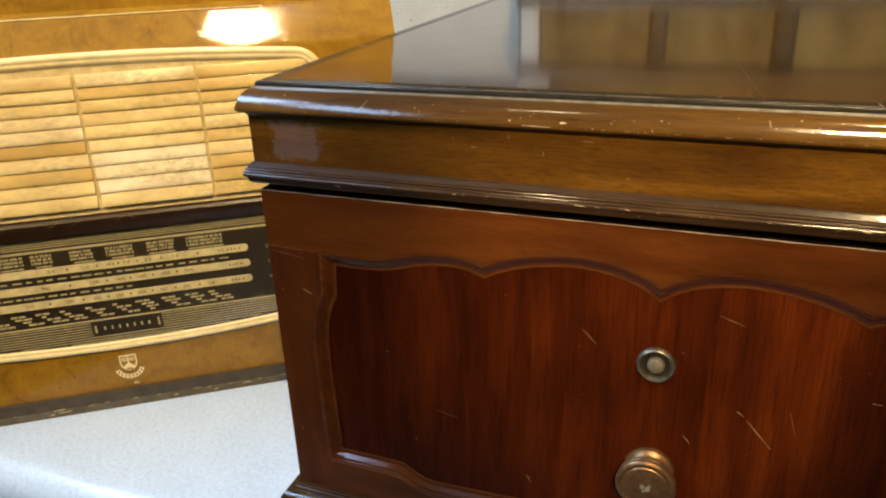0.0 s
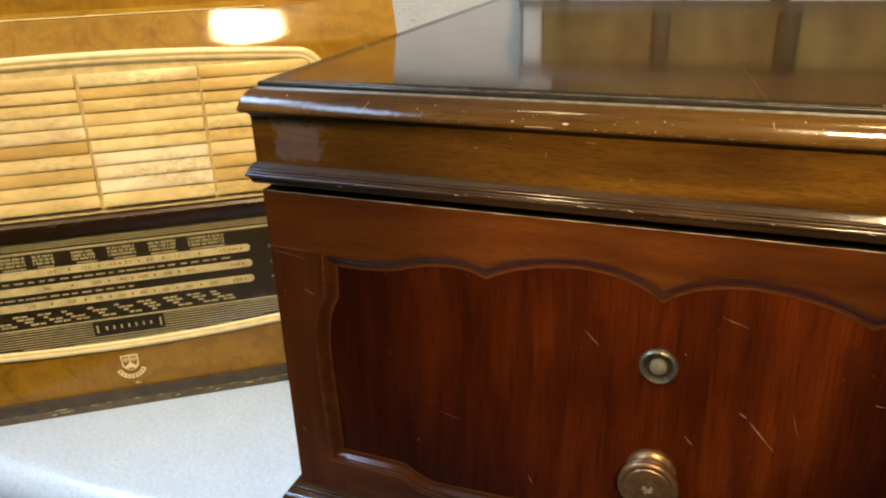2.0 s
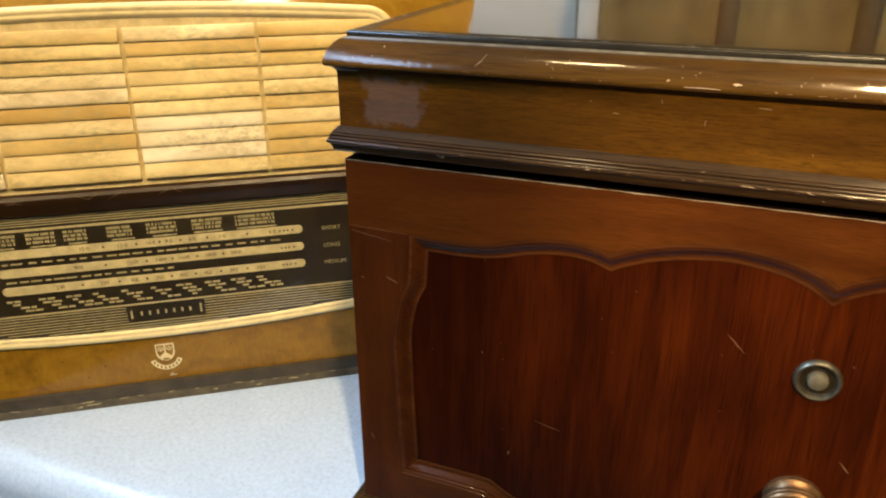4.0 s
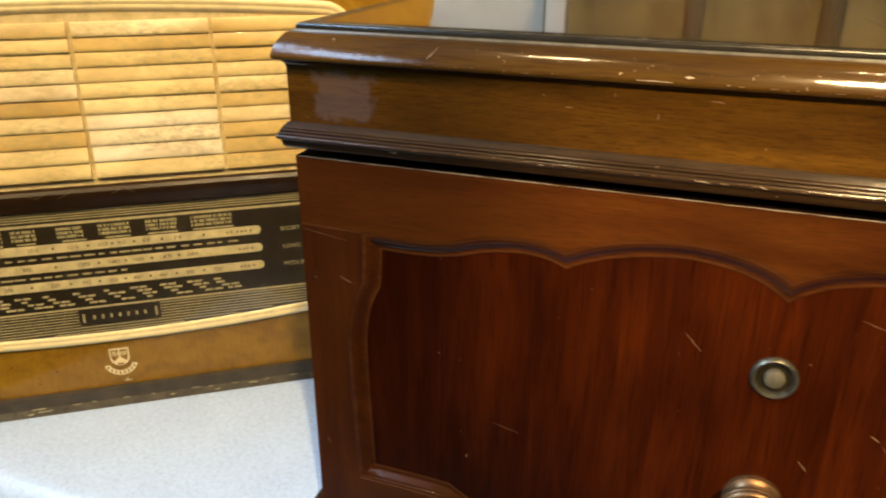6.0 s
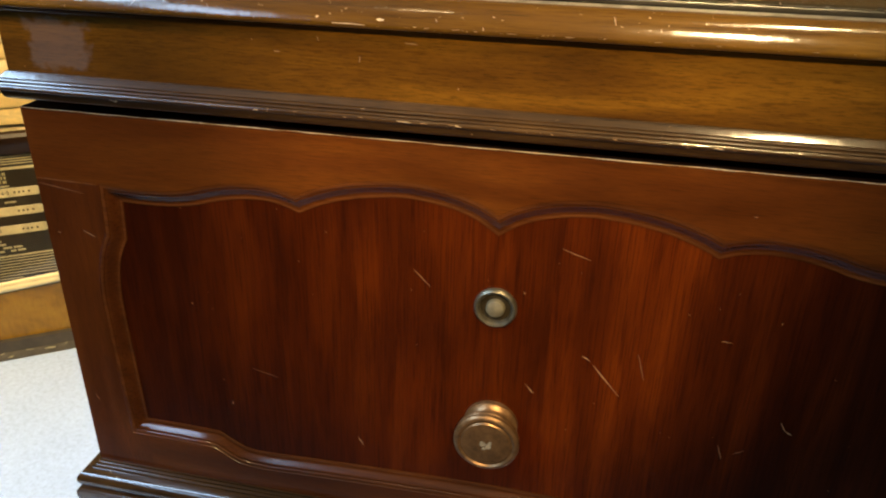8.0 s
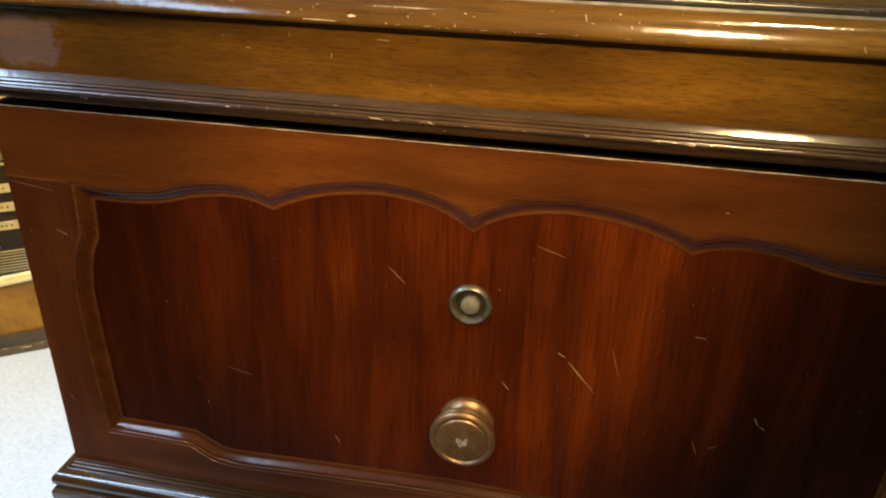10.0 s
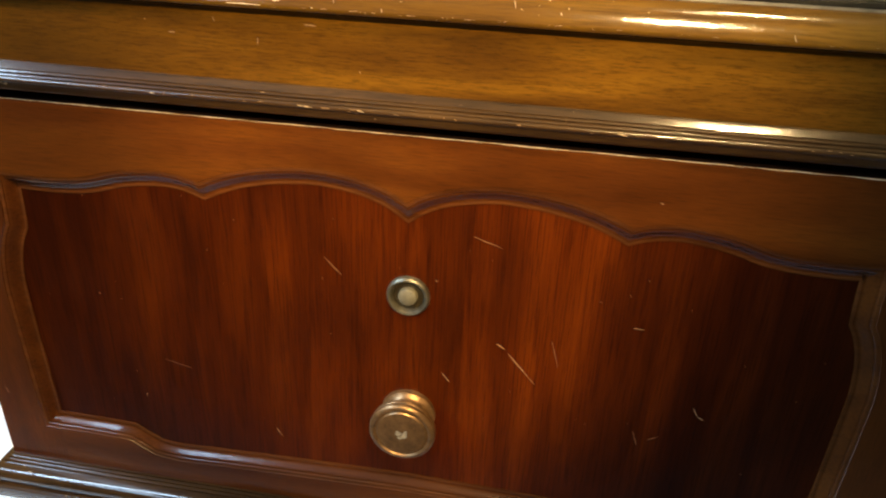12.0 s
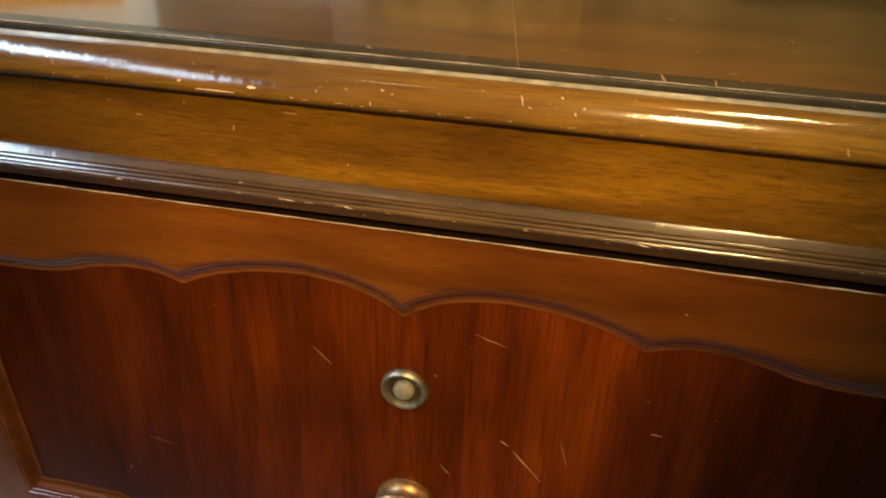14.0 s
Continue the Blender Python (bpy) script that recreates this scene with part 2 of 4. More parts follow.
def slat_plastic():
    """Yellowed cream slats: each one aged differently, with brown mottled grime."""
    m, nt, b = nodes_of("yellowed_slat", 0.42, 0, 0.1)
    oi = nt.nodes.new("ShaderNodeObjectInfo")
    geo = nt.nodes.new("ShaderNodeNewGeometry")
    base = ramp(nt, oi.outputs["Random"], [(0.0, (0.62, 0.43, 0.13)), (0.35, (0.74, 0.57, 0.23)), (0.65, (0.84, 0.70, 0.36)), (1.0, (0.90, 0.82, 0.60))])
    mp = nt.nodes.new("ShaderNodeMapping")
    mp.inputs["Scale"].default_value = (1, 1, 2.2)
    nt.links.new(geo.outputs["Position"], mp.inputs[0])
    big = noise_tex(nt, mp.outputs[0], 16, 4, 0.6)
    fine = noise_tex(nt, mp.outputs[0], 170, 6, 0.72, 0.0)
    tint = mix(nt, 0.8, base, ramp(nt, big, [(0.3, (0.70, 0.56, 0.36)), (0.62, (1.15, 1.12, 1.1))]), "MULTIPLY")
    mask = nt.nodes.new("ShaderNodeMath")
    mask.operation = "MULTIPLY"
    nt.links.new(ramp(nt, fine, [(0.40, (0, 0, 0)), (0.70, (0.85, 0.85, 0.85))]), mask.inputs[0])
    nt.links.new(ramp(nt, noise_tex(nt, mp.outputs[0], 22, 3), [(0.40, (0, 0, 0)), (0.58, (1, 1, 1))]), mask.inputs[1])
    c = mix(nt, mask.outputs[0], tint, (0.40, 0.31, 0.13))
    nt.links.new(c, b.inputs["Base Color"])
    bump(nt, b, fine, 0.15, 0.0004)
    return m


M_SLAT = slat_plastic()


def laminate():
    m, nt, b = nodes_of("speckled_laminate", 0.24)
    f = noise_tex(nt, coords(nt), 330, 5, 0.8)
    g = noise_tex(nt, coords(nt), 26, 4, 0.6)
    c = ramp(nt, f, [(0.34, (0.42, 0.525, 0.67)), (0.5, (0.51, 0.63, 0.79)), (0.64, (0.57, 0.69, 0.86))])
    c = mix(nt, 0.6, c, ramp(nt, g, [(0.3, (0.88, 0.89, 0.91)), (0.7, (1, 1, 1))]), "MULTIPLY")
    nt.links.new(c, b.inputs["Base Color"])
    bump(nt, b, f, 0.05, 0.0003)
    return m


M_TABLE = laminate()


def plaster(name, col, peel=None, scale=30):
    m, nt, b = nodes_of(name, 0.85)
    f = noise_tex(nt, coords(nt), scale, 6, 0.7)
    g = noise_tex(nt, coords(nt), scale * 4, 5, 0.7)
    c = ramp(nt, f, [(0.25, tuple(k * 0.86 for k in col)), (0.7, col)])
    if peel:
        c = mix(nt, ramp(nt, g, [(0.62, (0, 0, 0)), (0.70, (1, 1, 1))]), c, peel)
    nt.links.new(c, b.inputs["Base Color"])
    bump(nt, b, g, 0.5, 0.004)
    return m


M_WALL = plaster("peeling_whitewash", (0.76, 0.67, 0.52), (0.30, 0.22, 0.13), 28)
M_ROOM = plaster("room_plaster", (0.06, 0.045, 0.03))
M_CEIL = plaster("ceiling_cream", (0.23, 0.18, 0.10))
M_FLOOR = plain("floor_boards", (0.10, 0.055, 0.022), 0.6, 0, 0.3, 12)
M_TAN = plain("tan_stain", (0.19, 0.105, 0.026), 0.75, 0, 0.4, 14, 0.0, 0.05, (0.43, 0.26, 0.075))
M_TAN.node_tree.nodes["Principled BSDF"].inputs["Specular IOR Level"].default_value = 0.08
M_FRAMEWOOD = polished_wood("brown_frame", (0.10, 0.056, 0.014), (0.155, 0.09, 0.024), (0.22, 0.13, 0.038), "x", (0.4, 0.6), 0.1)
M_WHITE = plain("off_white_board", (0.74, 0.66, 0.52), 0.6, 0, 0.08, 40)


def glow(name, col, strength):
    m, nt, b = nodes_of(name, 0.4)
    b.inputs["Base Color"].default_value = (0.8, 0.8, 0.8, 1)
    b.inputs["Emission Color"].default_value = (*col, 1)
    b.inputs["Emission Strength"].default_value = strength
    return m


# ---- mesh helpers ----
def shade(bm, angle=38):
    lim = radians(angle)
    for f in bm.faces:
        f.smooth = True
    for e in bm.edges:
        e.smooth = len(e.link_faces) == 2 and e.calc_face_angle(0) < lim
    return bm


def mesh_of(name, bm, material, angle=38):
    bmesh.ops.recalc_face_normals(bm, faces=bm.faces)
    shade(bm, angle)
    me = bpy.data.meshes.new(name)
    bm.to_mesh(me)
    bm.free()
    for m in material if isinstance(material, (list, tuple)) else [material]:
        me.materials.append(m)
    return me


def part(name, bm, material, parent=None, label="", angle=38):
    ob = new(name, mesh_of(name, bm, material, angle))
    ob.parent = parent
    return tagged(ob, label=label)


def box(x0, x1, y0, y1, z0, z1, bevel=0.0, seg=2, bm=None):
    bm = bm or bmesh.new()
    r = bmesh.ops.create_cube(bm, size=1, matrix=Matrix.LocRotScale(((x0 + x1) / 2, (y0 + y1) / 2, (z0 + z1) / 2), None, (x1 - x0, y1 - y0, z1 - z0)))
    if bevel:
        es = list({e for v in r["verts"] for e in v.link_edges})
        bmesh.ops.bevel(bm, geom=es, offset=bevel, segments=seg, profile=0.5, affect="EDGES")
    return bm


def rect_sweep(x0, x1, y0, y1, profile, close=True):
    """A moulding mitred round a rectangle: profile of (outward, z)."""
    bm = bmesh.new()
    rings = []
    for o, z in profile:
        cs = [(x0 - o, y0 - o), (x1 + o, y0 - o), (x1 + o, y1 + o), (x0 - o, y1 + o)]
        rings.append([bm.verts.new((x, y, z)) for x, y in cs])
    for a, b in zip(rings, rings[1:]):
        for i in range(4):
            j = (i + 1) % 4
            bm.faces.new((a[i], a[j], b[j], b[i]))
    if close:
        bm.faces.new(rings[0])
        bm.faces.new(rings[-1])
    return bm


def arc(cx, cz, r, a0, a1, n=8, rz=None):
    return [(cx + r * math.cos(radians(a0 + (a1 - a0) * i / n)), cz + (rz or r) * math.sin(radians(a0 + (a1 - a0) * i / n))) for i in range(n + 1)]


def lathe(profile, seg=48, axis="y"):
    """Turned shape: profile of (radius, distance along -y)."""
    bm = bmesh.new()
    rings = []
    for r, d in profile:
        if r < 1e-6:
            rings.append([bm.verts.new((0, -d, 0))])
        else:
            rings.append([bm.verts.new((r * math.cos(2 * math.pi * i / seg), -d, r * math.sin(2 * math.pi * i / seg))) for i in range(seg)])
    for a, b in zip(rings, rings[1:]):
        for i in range(seg):
            j = (i + 1) % seg
            if len(a) == 1 and len(b) > 1:
                bm.faces.new((a[0], b[i], b[j]))
            elif len(b) == 1 and len(a) > 1:
                bm.faces.new((a[i], a[j], b[0]))
            elif len(a) > 1:
                bm.faces.new((a[i], a[j], b[j], b[i]))
    return bm


def thing(name, m, label, category, group=""):
    ob = new(name)
    ob.matrix_basis = m
    return tagged(ob, label, category, group)


# ---- the room ----
def slab(name, x0, x1, y0, y1, z0, z1, mat, label, category):
    return tagged(part(name, box(x0, x1, y0, y1, z0, z1), mat), label, category, kind="structure")


# unseen except the north wall; dark walls and dull ceiling cut bounced light
slab("floor", X0, X1, Y0, WALL_Y, FLOOR - 0.1, FLOOR, M_FLOOR, "brown boarded floor of the room", "floor")
slab("ceiling", X0, X1, Y0, WALL_Y, CEIL, CEIL + 0.1, M_CEIL, "unseen dull cream plaster ceiling, toned down to dim its reflection", "ceiling")
slab("wall_north", X0 - 0.1, X1 + 0.1, WALL_Y, WALL_Y + 0.15, FLOOR, CEIL, M_WALL, "whitewashed wall with peeling specks", "wall")
slab("wall_east", X1, X1 + 0.1, Y0, WALL_Y, FLOOR, CEIL, M_ROOM, "unseen plaster wall, coloured dark brown to cut bounced light", "wall")
slab("wall_south", X0 - 0.1, X1 + 0.1, Y0 - 0.1, Y0, FLOOR, CEIL, M_ROOM, "unseen plaster wall, coloured dark brown to cut bounced light", "wall")
# unseen west wall: two long high windows, the farther, dimmer one added for moulding sheen
WZ0, WZ1 = 1.20, 1.54
WINDOWS = ((-1.5, 0.0, 1.0), (-2.45, -1.65, 0.6))
wb = box(X0 - 0.1, X0, Y0, WALL_Y, FLOOR, WZ0)
box(X0 - 0.1, X0, Y0, WALL_Y, WZ1, CEIL, bm=wb)
for y0, y1 in ((Y0, -2.45), (-1.65, -1.5), (0.0, WALL_Y)):
    box(X0 - 0.1, X0, y0, y1, WZ0, WZ1, bm=wb)
tagged(part("wall_west", wb, M_ROOM), "unseen plaster wall, coloured dark, with two long high windows", "wall", kind="structure")
for y0, y1, share in WINDOWS:
    win = bpy.data.lights.new("window_daylight", "AREA")
    win.shape, win.size, win.size_y = "RECTANGLE", WZ1 - WZ0, y1 - y0
    win.energy, win.color = WINDOW_LIGHT * share * (y1 - y0) / 1.5, (0.42, 0.67, 1.0)
    new("window_daylight", win).matrix_basis = pose(X0 - 0.02, (y0 + y1) / 2, (WZ0 + WZ1) / 2, 0, -90, 0)


def spotlight(x, y, z, target, energy, cone, bulb=0.035):
    """A ceiling spotlight: arm, can and glowing lamp face, aimed at its target."""
    m = look((x, y, z), target)
    lamp = thing("spotlight", m, "unseen small warm ceiling spotlight in a pale enamel can", "lamp", "ceiling spotlights")
    can = bmesh.new()
    for r0, r1, d0, d1 in ((0.042, 0.042, 0.0, 0.07), (0.042, 0.022, 0.07, 0.10)):
        bmesh.ops.create_cone(can, cap_ends=False, segments=32, radius1=r0, radius2=r1, depth=d1 - d0, matrix=Matrix.Translation((0, 0, (d0 + d1) / 2)))
    part("can", can, M_LAMP_METAL, lamp)
    face = bmesh.new()
    bmesh.ops.create_circle(face, cap_ends=True, segments=32, radius=0.036, matrix=Matrix.Translation((0, 0, 0.012)))
    part("lamp_face", face, M_BULB, lamp, "glowing warm lamp face")
    arm = bmesh.new()
    up = m.inverted() @ Vector((x, y, CEIL))
    back = Vector((0, 0, 0.10))
    d = up - back
    bmesh.ops.create_cone(arm, cap_ends=True, segments=12, radius1=0.006, radius2=0.006, depth=d.length, matrix=Matrix.Translation((up + back) / 2) @ d.to_track_quat("Z", "Y").to_matrix().to_4x4())
    part("arm", arm, M_LAMP_METAL, lamp)
    d = bpy.data.lights.new("spot_lamp", "SPOT")
    d.energy, d.color, d.shadow_soft_size = energy, LAMP_COLOUR, bulb
    d.spot_size, d.spot_blend = radians(cone), 1.0
    o = new("spot_lamp", d)
    o.matrix_basis = m
    return lamp


LAMP_COLOUR = (1.0, 0.72, 0.36)
M_BULB = glow("warm_bulb", (1.0, 0.72, 0.36), 25)
spotlight(0.33, -0.78, 1.60, (-0.46, 0.14, 0.20), LAMP_LIGHT * 0.95, 35, 0.024)
# added fill: brightens the radio where the cabinet would shade it
spotlight(-0.42, -1.05, 1.60, (-0.36, 0.12, 0.15), LAMP_LIGHT * 0.5, 24, 0.024)
spotlight(0.33, -1.50, 1.36, (0.004, 0.0, 0.233), LAMP_LIGHT * 2.0, 10.0, 0.034)
# added near the first lamp for the rim's upper glint and the frieze
spotlight(0.42, -0.64, 1.60, (0.068, 0.0, 0.285), LAMP_LIGHT * 0.6, 8, 0.024)
# added wash: warms the wall and screen mirrored in the lid
spotlight(0.70, -0.25, 1.60, (-0.10, 0.64, 0.44), LAMP_LIGHT * 0.75, 48, 0.05)


# ---- counter ----
def counter():
    t = thing("counter", pose(0, 0, TABLE), "white speckled laminate counter with a rounded front edge", "counter")
    prof = [(WALL_Y - 0.004, 0.0)] + [(-0.018 + 0.022 * math.cos(radians(a)), -0.022 + 0.022 * math.sin(radians(a))) for a in range(90, 181, 10)] + [(-0.040, -0.075), (0.0, -0.075), (WALL_Y - 0.004, -0.075)]
    bm = bmesh.new()
    ends = [[bm.verts.new((x, y, z)) for y, z in prof] for x in (-1.34, 1.6)]
    for i in range(len(prof)):
        j = (i + 1) % len(prof)
        bm.faces.new((ends[0][i], ends[0][j], ends[1][j], ends[1][i]))
    bm.faces.new(ends[0])
    bm.faces.new(ends[1])
    part("worktop", bm, M_TABLE, t)
    part("base_cabinet", box(-1.33, 1.58, 0.04, WALL_Y - 0.006, FLOOR - TABLE, -0.075), M_FRAMEWOOD, t, "dark wooden base under the worktop")
    return t


counter()


# ---- gramophone cabinet ----
W, D = 0.21, 0.40      # half width and depth of the case
ZB, ZD = 0.049, 0.245  # foot and head of the front
LIP = 0.0038           # depth of the sunk panel


def half_outline():
    """Edge of the shaped opening from the middle of the head round to the middle of the foot, on the minus side."""
    pts = []

    def curve(p0, p1, p2, n=14):
        for i in range(n):
            t = i / n
            pts.append(tuple((1 - t) ** 2 * a + 2 * t * (1 - t) * b + t * t * c for a, b, c in zip(p0, p1, p2)))

    # middle cusp, broad arch, cusp, smaller arch running out level to the corner
    curve((0.0, 0.2172), (-0.012, 0.2262), (-0.037, 0.2278), 12)
    curve((-0.037, 0.2278), (-0.066, 0.2272), (-0.0865, 0.2166), 12)
    curve((-0.0865, 0.2166), (-0.094, 0.2198), (-0.105, 0.2199), 9)
    curve((-0.105, 0.2199), (-0.121, 0.2193), (-0.135, 0.2142), 8)
    curve((-0.135, 0.2142), (-0.150, 0.2102), (-0.1789, 0.2123), 8)
    curve((-0.1789, 0.2123), (-0.1793, 0.200), (-0.1803, 0.1868), 4)
    curve((-0.1803, 0.1868), (-0.1880, 0.1745), (-0.1890, 0.152), 8)
    curve((-0.1890, 0.152), (-0.1885, 0.110), (-0.1868, 0.0710), 8)
    curve((-0.1868, 0.0710), (-0.160, 0.0713), (-0.1408, 0.0705), 5)
    curve((-0.1408, 0.0705), (-0.1340, 0.0665), (-0.1285, 0.0634), 6)
    curve((-0.1285, 0.0634), (-0.1210, 0.0612), (-0.1100, 0.0616), 5)
    curve((-0.1100, 0.0616), (-0.060, 0.0640), (0.0, 0.0650), 7)
    pts.append((0.0, 0.0650))
    return pts


def outline():
    h = half_outline()
    return h + [(-x, z) for x, z in reversed(h[1:-1])]


def inset(pts, d):
    """Moves a closed outline inwards by d."""
    n = len(pts)
    area = sum(pts[i][0] * pts[(i + 1) % n][1] - pts[(i + 1) % n][0] * pts[i][1] for i in range(n))
    s = 1 if area > 0 else -1
    out = []
    for i in range(n):
        (ax, az), (bx, bz), (cx, cz) = pts[i - 1], pts[i], pts[(i + 1) % n]
        n1 = Vector((-(bz - az), bx - ax)).normalized() * s
        n2 = Vector((-(cz - bz), cx - bx)).normalized() * s
        m = n1 + n2
        k = min(1.8, 2.0 / max(0.3, m.length_squared)) if m.length > 1e-6 else 0
        out.append((bx + m.x * k * d, bz + m.y * k * d))
    return out


def bend(p0, p1, p2, n):
    return [tuple((1 - i / n) ** 2 * a + 2 * i / n * (1 - i / n) * b + (i / n) ** 2 * c for a, b, c in zip(p0, p1, p2)) for i in range(n)]


# the lid's rim, outward and up: sloping upper face, tight nose, undercut
RIM = [(-0.0012, 0.2989)] + bend((-0.0006, 0.2987), (0.0031, 0.2968), (0.0053, 0.2898), 10) + arc(0.00362, 0.28915, 0.0018, 21, -75, 8) + [(0.0030, 0.2872), (0.0020, 0.2866), (0.0010, 0.2854), (0.0004, 0.2840)]


def gramophone():
    g = thing("table_gramophone", pose(0, 0, 0), "dark mahogany table gramophone cabinet with a closed moulded lid", "gramophone")
    o0 = outline()
    # front frame with the shaped opening
    bm = bmesh.new()
    outer = [(-W, ZB), (W, ZB), (W, ZD), (-W, ZD)]
    vo = [bm.verts.new((x, 0, z)) for x, z in outer]
    vi = [bm.verts.new((x, 0, z)) for x, z in o0]
    es = [bm.edges.new((a, b)) for a, b in zip(vo, vo[1:] + vo[:1])] + [bm.edges.new((a, b)) for a, b in zip(vi, vi[1:] + vi[:1])]
    bmesh.ops.triangle_fill(bm, use_beauty=True, edges=es)
    # the rim that turns back at the outside
    e1 = [bm.verts.new((x, 0.014, z)) for x, z in outer]
    for i in range(4):
        j = (i + 1) % 4
        bm.faces.new((vo[i], vo[j], e1[j], e1[i]))
    for co, no in (((0, 0, 0.2116), (0, 0, 1)), ((-0.178, 0, 0), (1, 0, 0)), ((0.178, 0, 0), (1, 0, 0))):
        bmesh.ops.bisect_plane(bm, geom=list(bm.verts) + list(bm.edges) + list(bm.faces), dist=1e-6, plane_co=co, plane_no=no)
    for f in bm.faces:
        c = f.calc_center_median()
        # top edge coloured near-black: the lid's shade
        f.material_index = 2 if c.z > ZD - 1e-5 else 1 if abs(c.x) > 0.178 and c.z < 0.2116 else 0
    part("front_frame", bm, (M_DOOR, M_STILE, M_GAP_SHADE), g)
    # moulding that follows the opening
    prof = [(0.0, 0.0), (0.0002, 0.0003), (0.0012, 0.0004), (0.0018, 0.0005), (0.0021, 0.0009), (0.0025, 0.00092), (0.0029, 0.0010), (0.0034, 0.0013), (0.0045, 0.0022), (0.0055, 0.0030), (0.0060, 0.0033),
            (0.0063, 0.0034), (0.0068, 0.00345), (0.0072, 0.0034), (0.0079, 0.0034), (0.0085, 0.0035), (0.0088, LIP + 0.001)]
    bm = bmesh.new()
    rings = [[bm.verts.new((x, y, z)) for x, z in inset(o0, d)] for d, y in prof]
    for a, b in zip(rings, rings[1:]):
        for i in range(len(a)):
            j = (i + 1) % len(a)
            bm.faces.new((a[i], a[j], b[j], b[i]))
    bm.faces.ensure_lookup_table()
    n = len(o0)
    for k in (1, 2, 13, 14):
        for i in range(n):
            bm.faces[k * n + i].material_index = 1
    part("panel_moulding", bm, (M_PMOULD, M_LIP_WEAR_LIT), g, "carved serpentine moulding, dark polished", 50)
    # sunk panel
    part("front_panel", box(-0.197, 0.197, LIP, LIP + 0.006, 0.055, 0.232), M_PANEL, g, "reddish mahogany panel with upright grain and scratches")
    # case: sides, back, bottom and the inside board, coloured black for shade
    part("side_panel", box(-W, -W + 0.014, 0.0142, D, ZB, ZD, 0.001), M_STILE, g)
    part("side_panel", box(W - 0.014, W, 0.0142, D, ZB, ZD, 0.001), M_STILE, g)
    part("back_panel", box(-W + 0.0142, W - 0.0142, D - 0.012, D, ZB, ZD), M_STILE, g)
    part("motor_board", box(-W + 0.0142, W - 0.0142, 0.0142, D - 0.0122, ZD - 0.018, ZD - 0.008), M_GAP_SHADE, g, "board inside, under the lid, coloured black for shade")
    part("bottom_board", box(-W + 0.0142, W - 0.0142, 0.0142, D - 0.0122, ZB, ZB + 0.01), M_STILE, g)
    # foot moulding
    zt = TABLE
    prof = [(-0.004, ZB), (0.0008, ZB), (0.0010, ZB - 0.0010), (0.0022, ZB - 0.0012), (0.0024, ZB - 0.0022), (0.0036, ZB - 0.0025), (0.0038, ZB - 0.0036)]
    prof += arc(0.0046, ZB - 0.0092, 0.0054, 88, -38, 10)
    prof += [(0.0078, ZB - 0.0134), (0.0080, ZB - 0.0140), (0.0098, ZB - 0.0144), (0.0108, ZB - 0.0156), (0.0110, ZB - 0.0170), (0.0110, zt + 0.0020), (0.0104, zt), (-0.01, zt)]
    part("foot_moulding", rect_sweep(-W, W, 0, D, prof, True), M_MOULD, g, "rounded dark foot moulding", 30)
    # lid
    lid = part("lid", rect_sweep(-W, W, 0, D, [(0.0008, 0.2600), (0.0008, 0.2840), (0.0012, 0.2862), (-0.006, 0.2872), (-0.006, 0.2600)], True), M_LID, g, "walnut-brown lid frieze with worn polish")
    top = [(-0.012, 0.2935), (-0.012, 0.3020), (-0.0040, 0.3020), (-0.0034, 0.3017), (-0.0031, 0.3009), (-0.0030, 0.2994)]
    part("lid_edge", rect_sweep(-W, W, 0, D, top, False), M_EDGE, lid, "dark blackened edge of the lid's top", 30)
    part("lid_bead", rect_sweep(-W, W, 0, D, [(-0.0031, 0.2996), (-0.0025, 0.2996), (-0.0018, 0.2993), (-0.0012, 0.2989)], False), M_BEADSHEEN, lid, "thin bead under the top, grey for the ceiling's reflection", 50)
    part("lid_rim", rect_sweep(-W, W, 0, D, RIM, False), M_RIM, lid, "rounded lid rim with chips and worn edge", 30)
    part("lid_top", box(-W + 0.0118, W - 0.0118, 0.0118, D - 0.0118, 0.2935, 0.3020), M_TOP, lid, "glossy dark polished top with fine scratches")
    low = [(0.0010, 0.2608), (0.0016, 0.2606), (0.0022, 0.2600), (0.0030, 0.2591), (0.0037, 0.2583), (0.0037, 0.2579), (0.0043, 0.2577), (0.0046, 0.2573), (0.0044, 0.2568), (0.0044, 0.2565),
           (0.0049, 0.2563), (0.0052, 0.2559), (0.0050, 0.2554), (0.0050, 0.2551)]
    low += arc(0.0047, 0.2543, 0.0011, 70, -60, 7)
    low += [(0.0045, 0.2530), (0.0040, 0.2518), (0.0036, 0.2504), (0.0027, 0.2494), (0.0008, 0.2489), (-0.0030, 0.2488), (-0.016, 0.2489), (-0.016, 0.26)]
    part("lid_base_moulding", rect_sweep(-W, W, 0, D, low, False), M_MOULD, lid, "reeded dark moulding along the lid's foot", 24)
    # push button and knob
    b = part("push_button", lathe([(0.0093, -0.001), (0.0093, 0.0010), (0.0090, 0.0020), (0.0083, 0.0026), (0.0074, 0.0023), (0.0068, 0.0010), (0.0064, -0.0006), (0.0, -0.0006)]), M_STEEL, g, "tarnished metal ring with a round push button")
    b.location = (0.0005, LIP, 0.1733)
    # disc that paints the recess's shade round the cap
    part("button_recess", lathe([(0.0067, 0.0002), (0.0, 0.0003)], 32), M_EDGE, b, "near-black disc for the shade round the button")
    part("button_cap", lathe([(0.0041, 0.0002), (0.0041, 0.0018), (0.0037, 0.0026), (0.0026, 0.0030), (0.0, 0.0032)], 32), M_BUTTON, b)
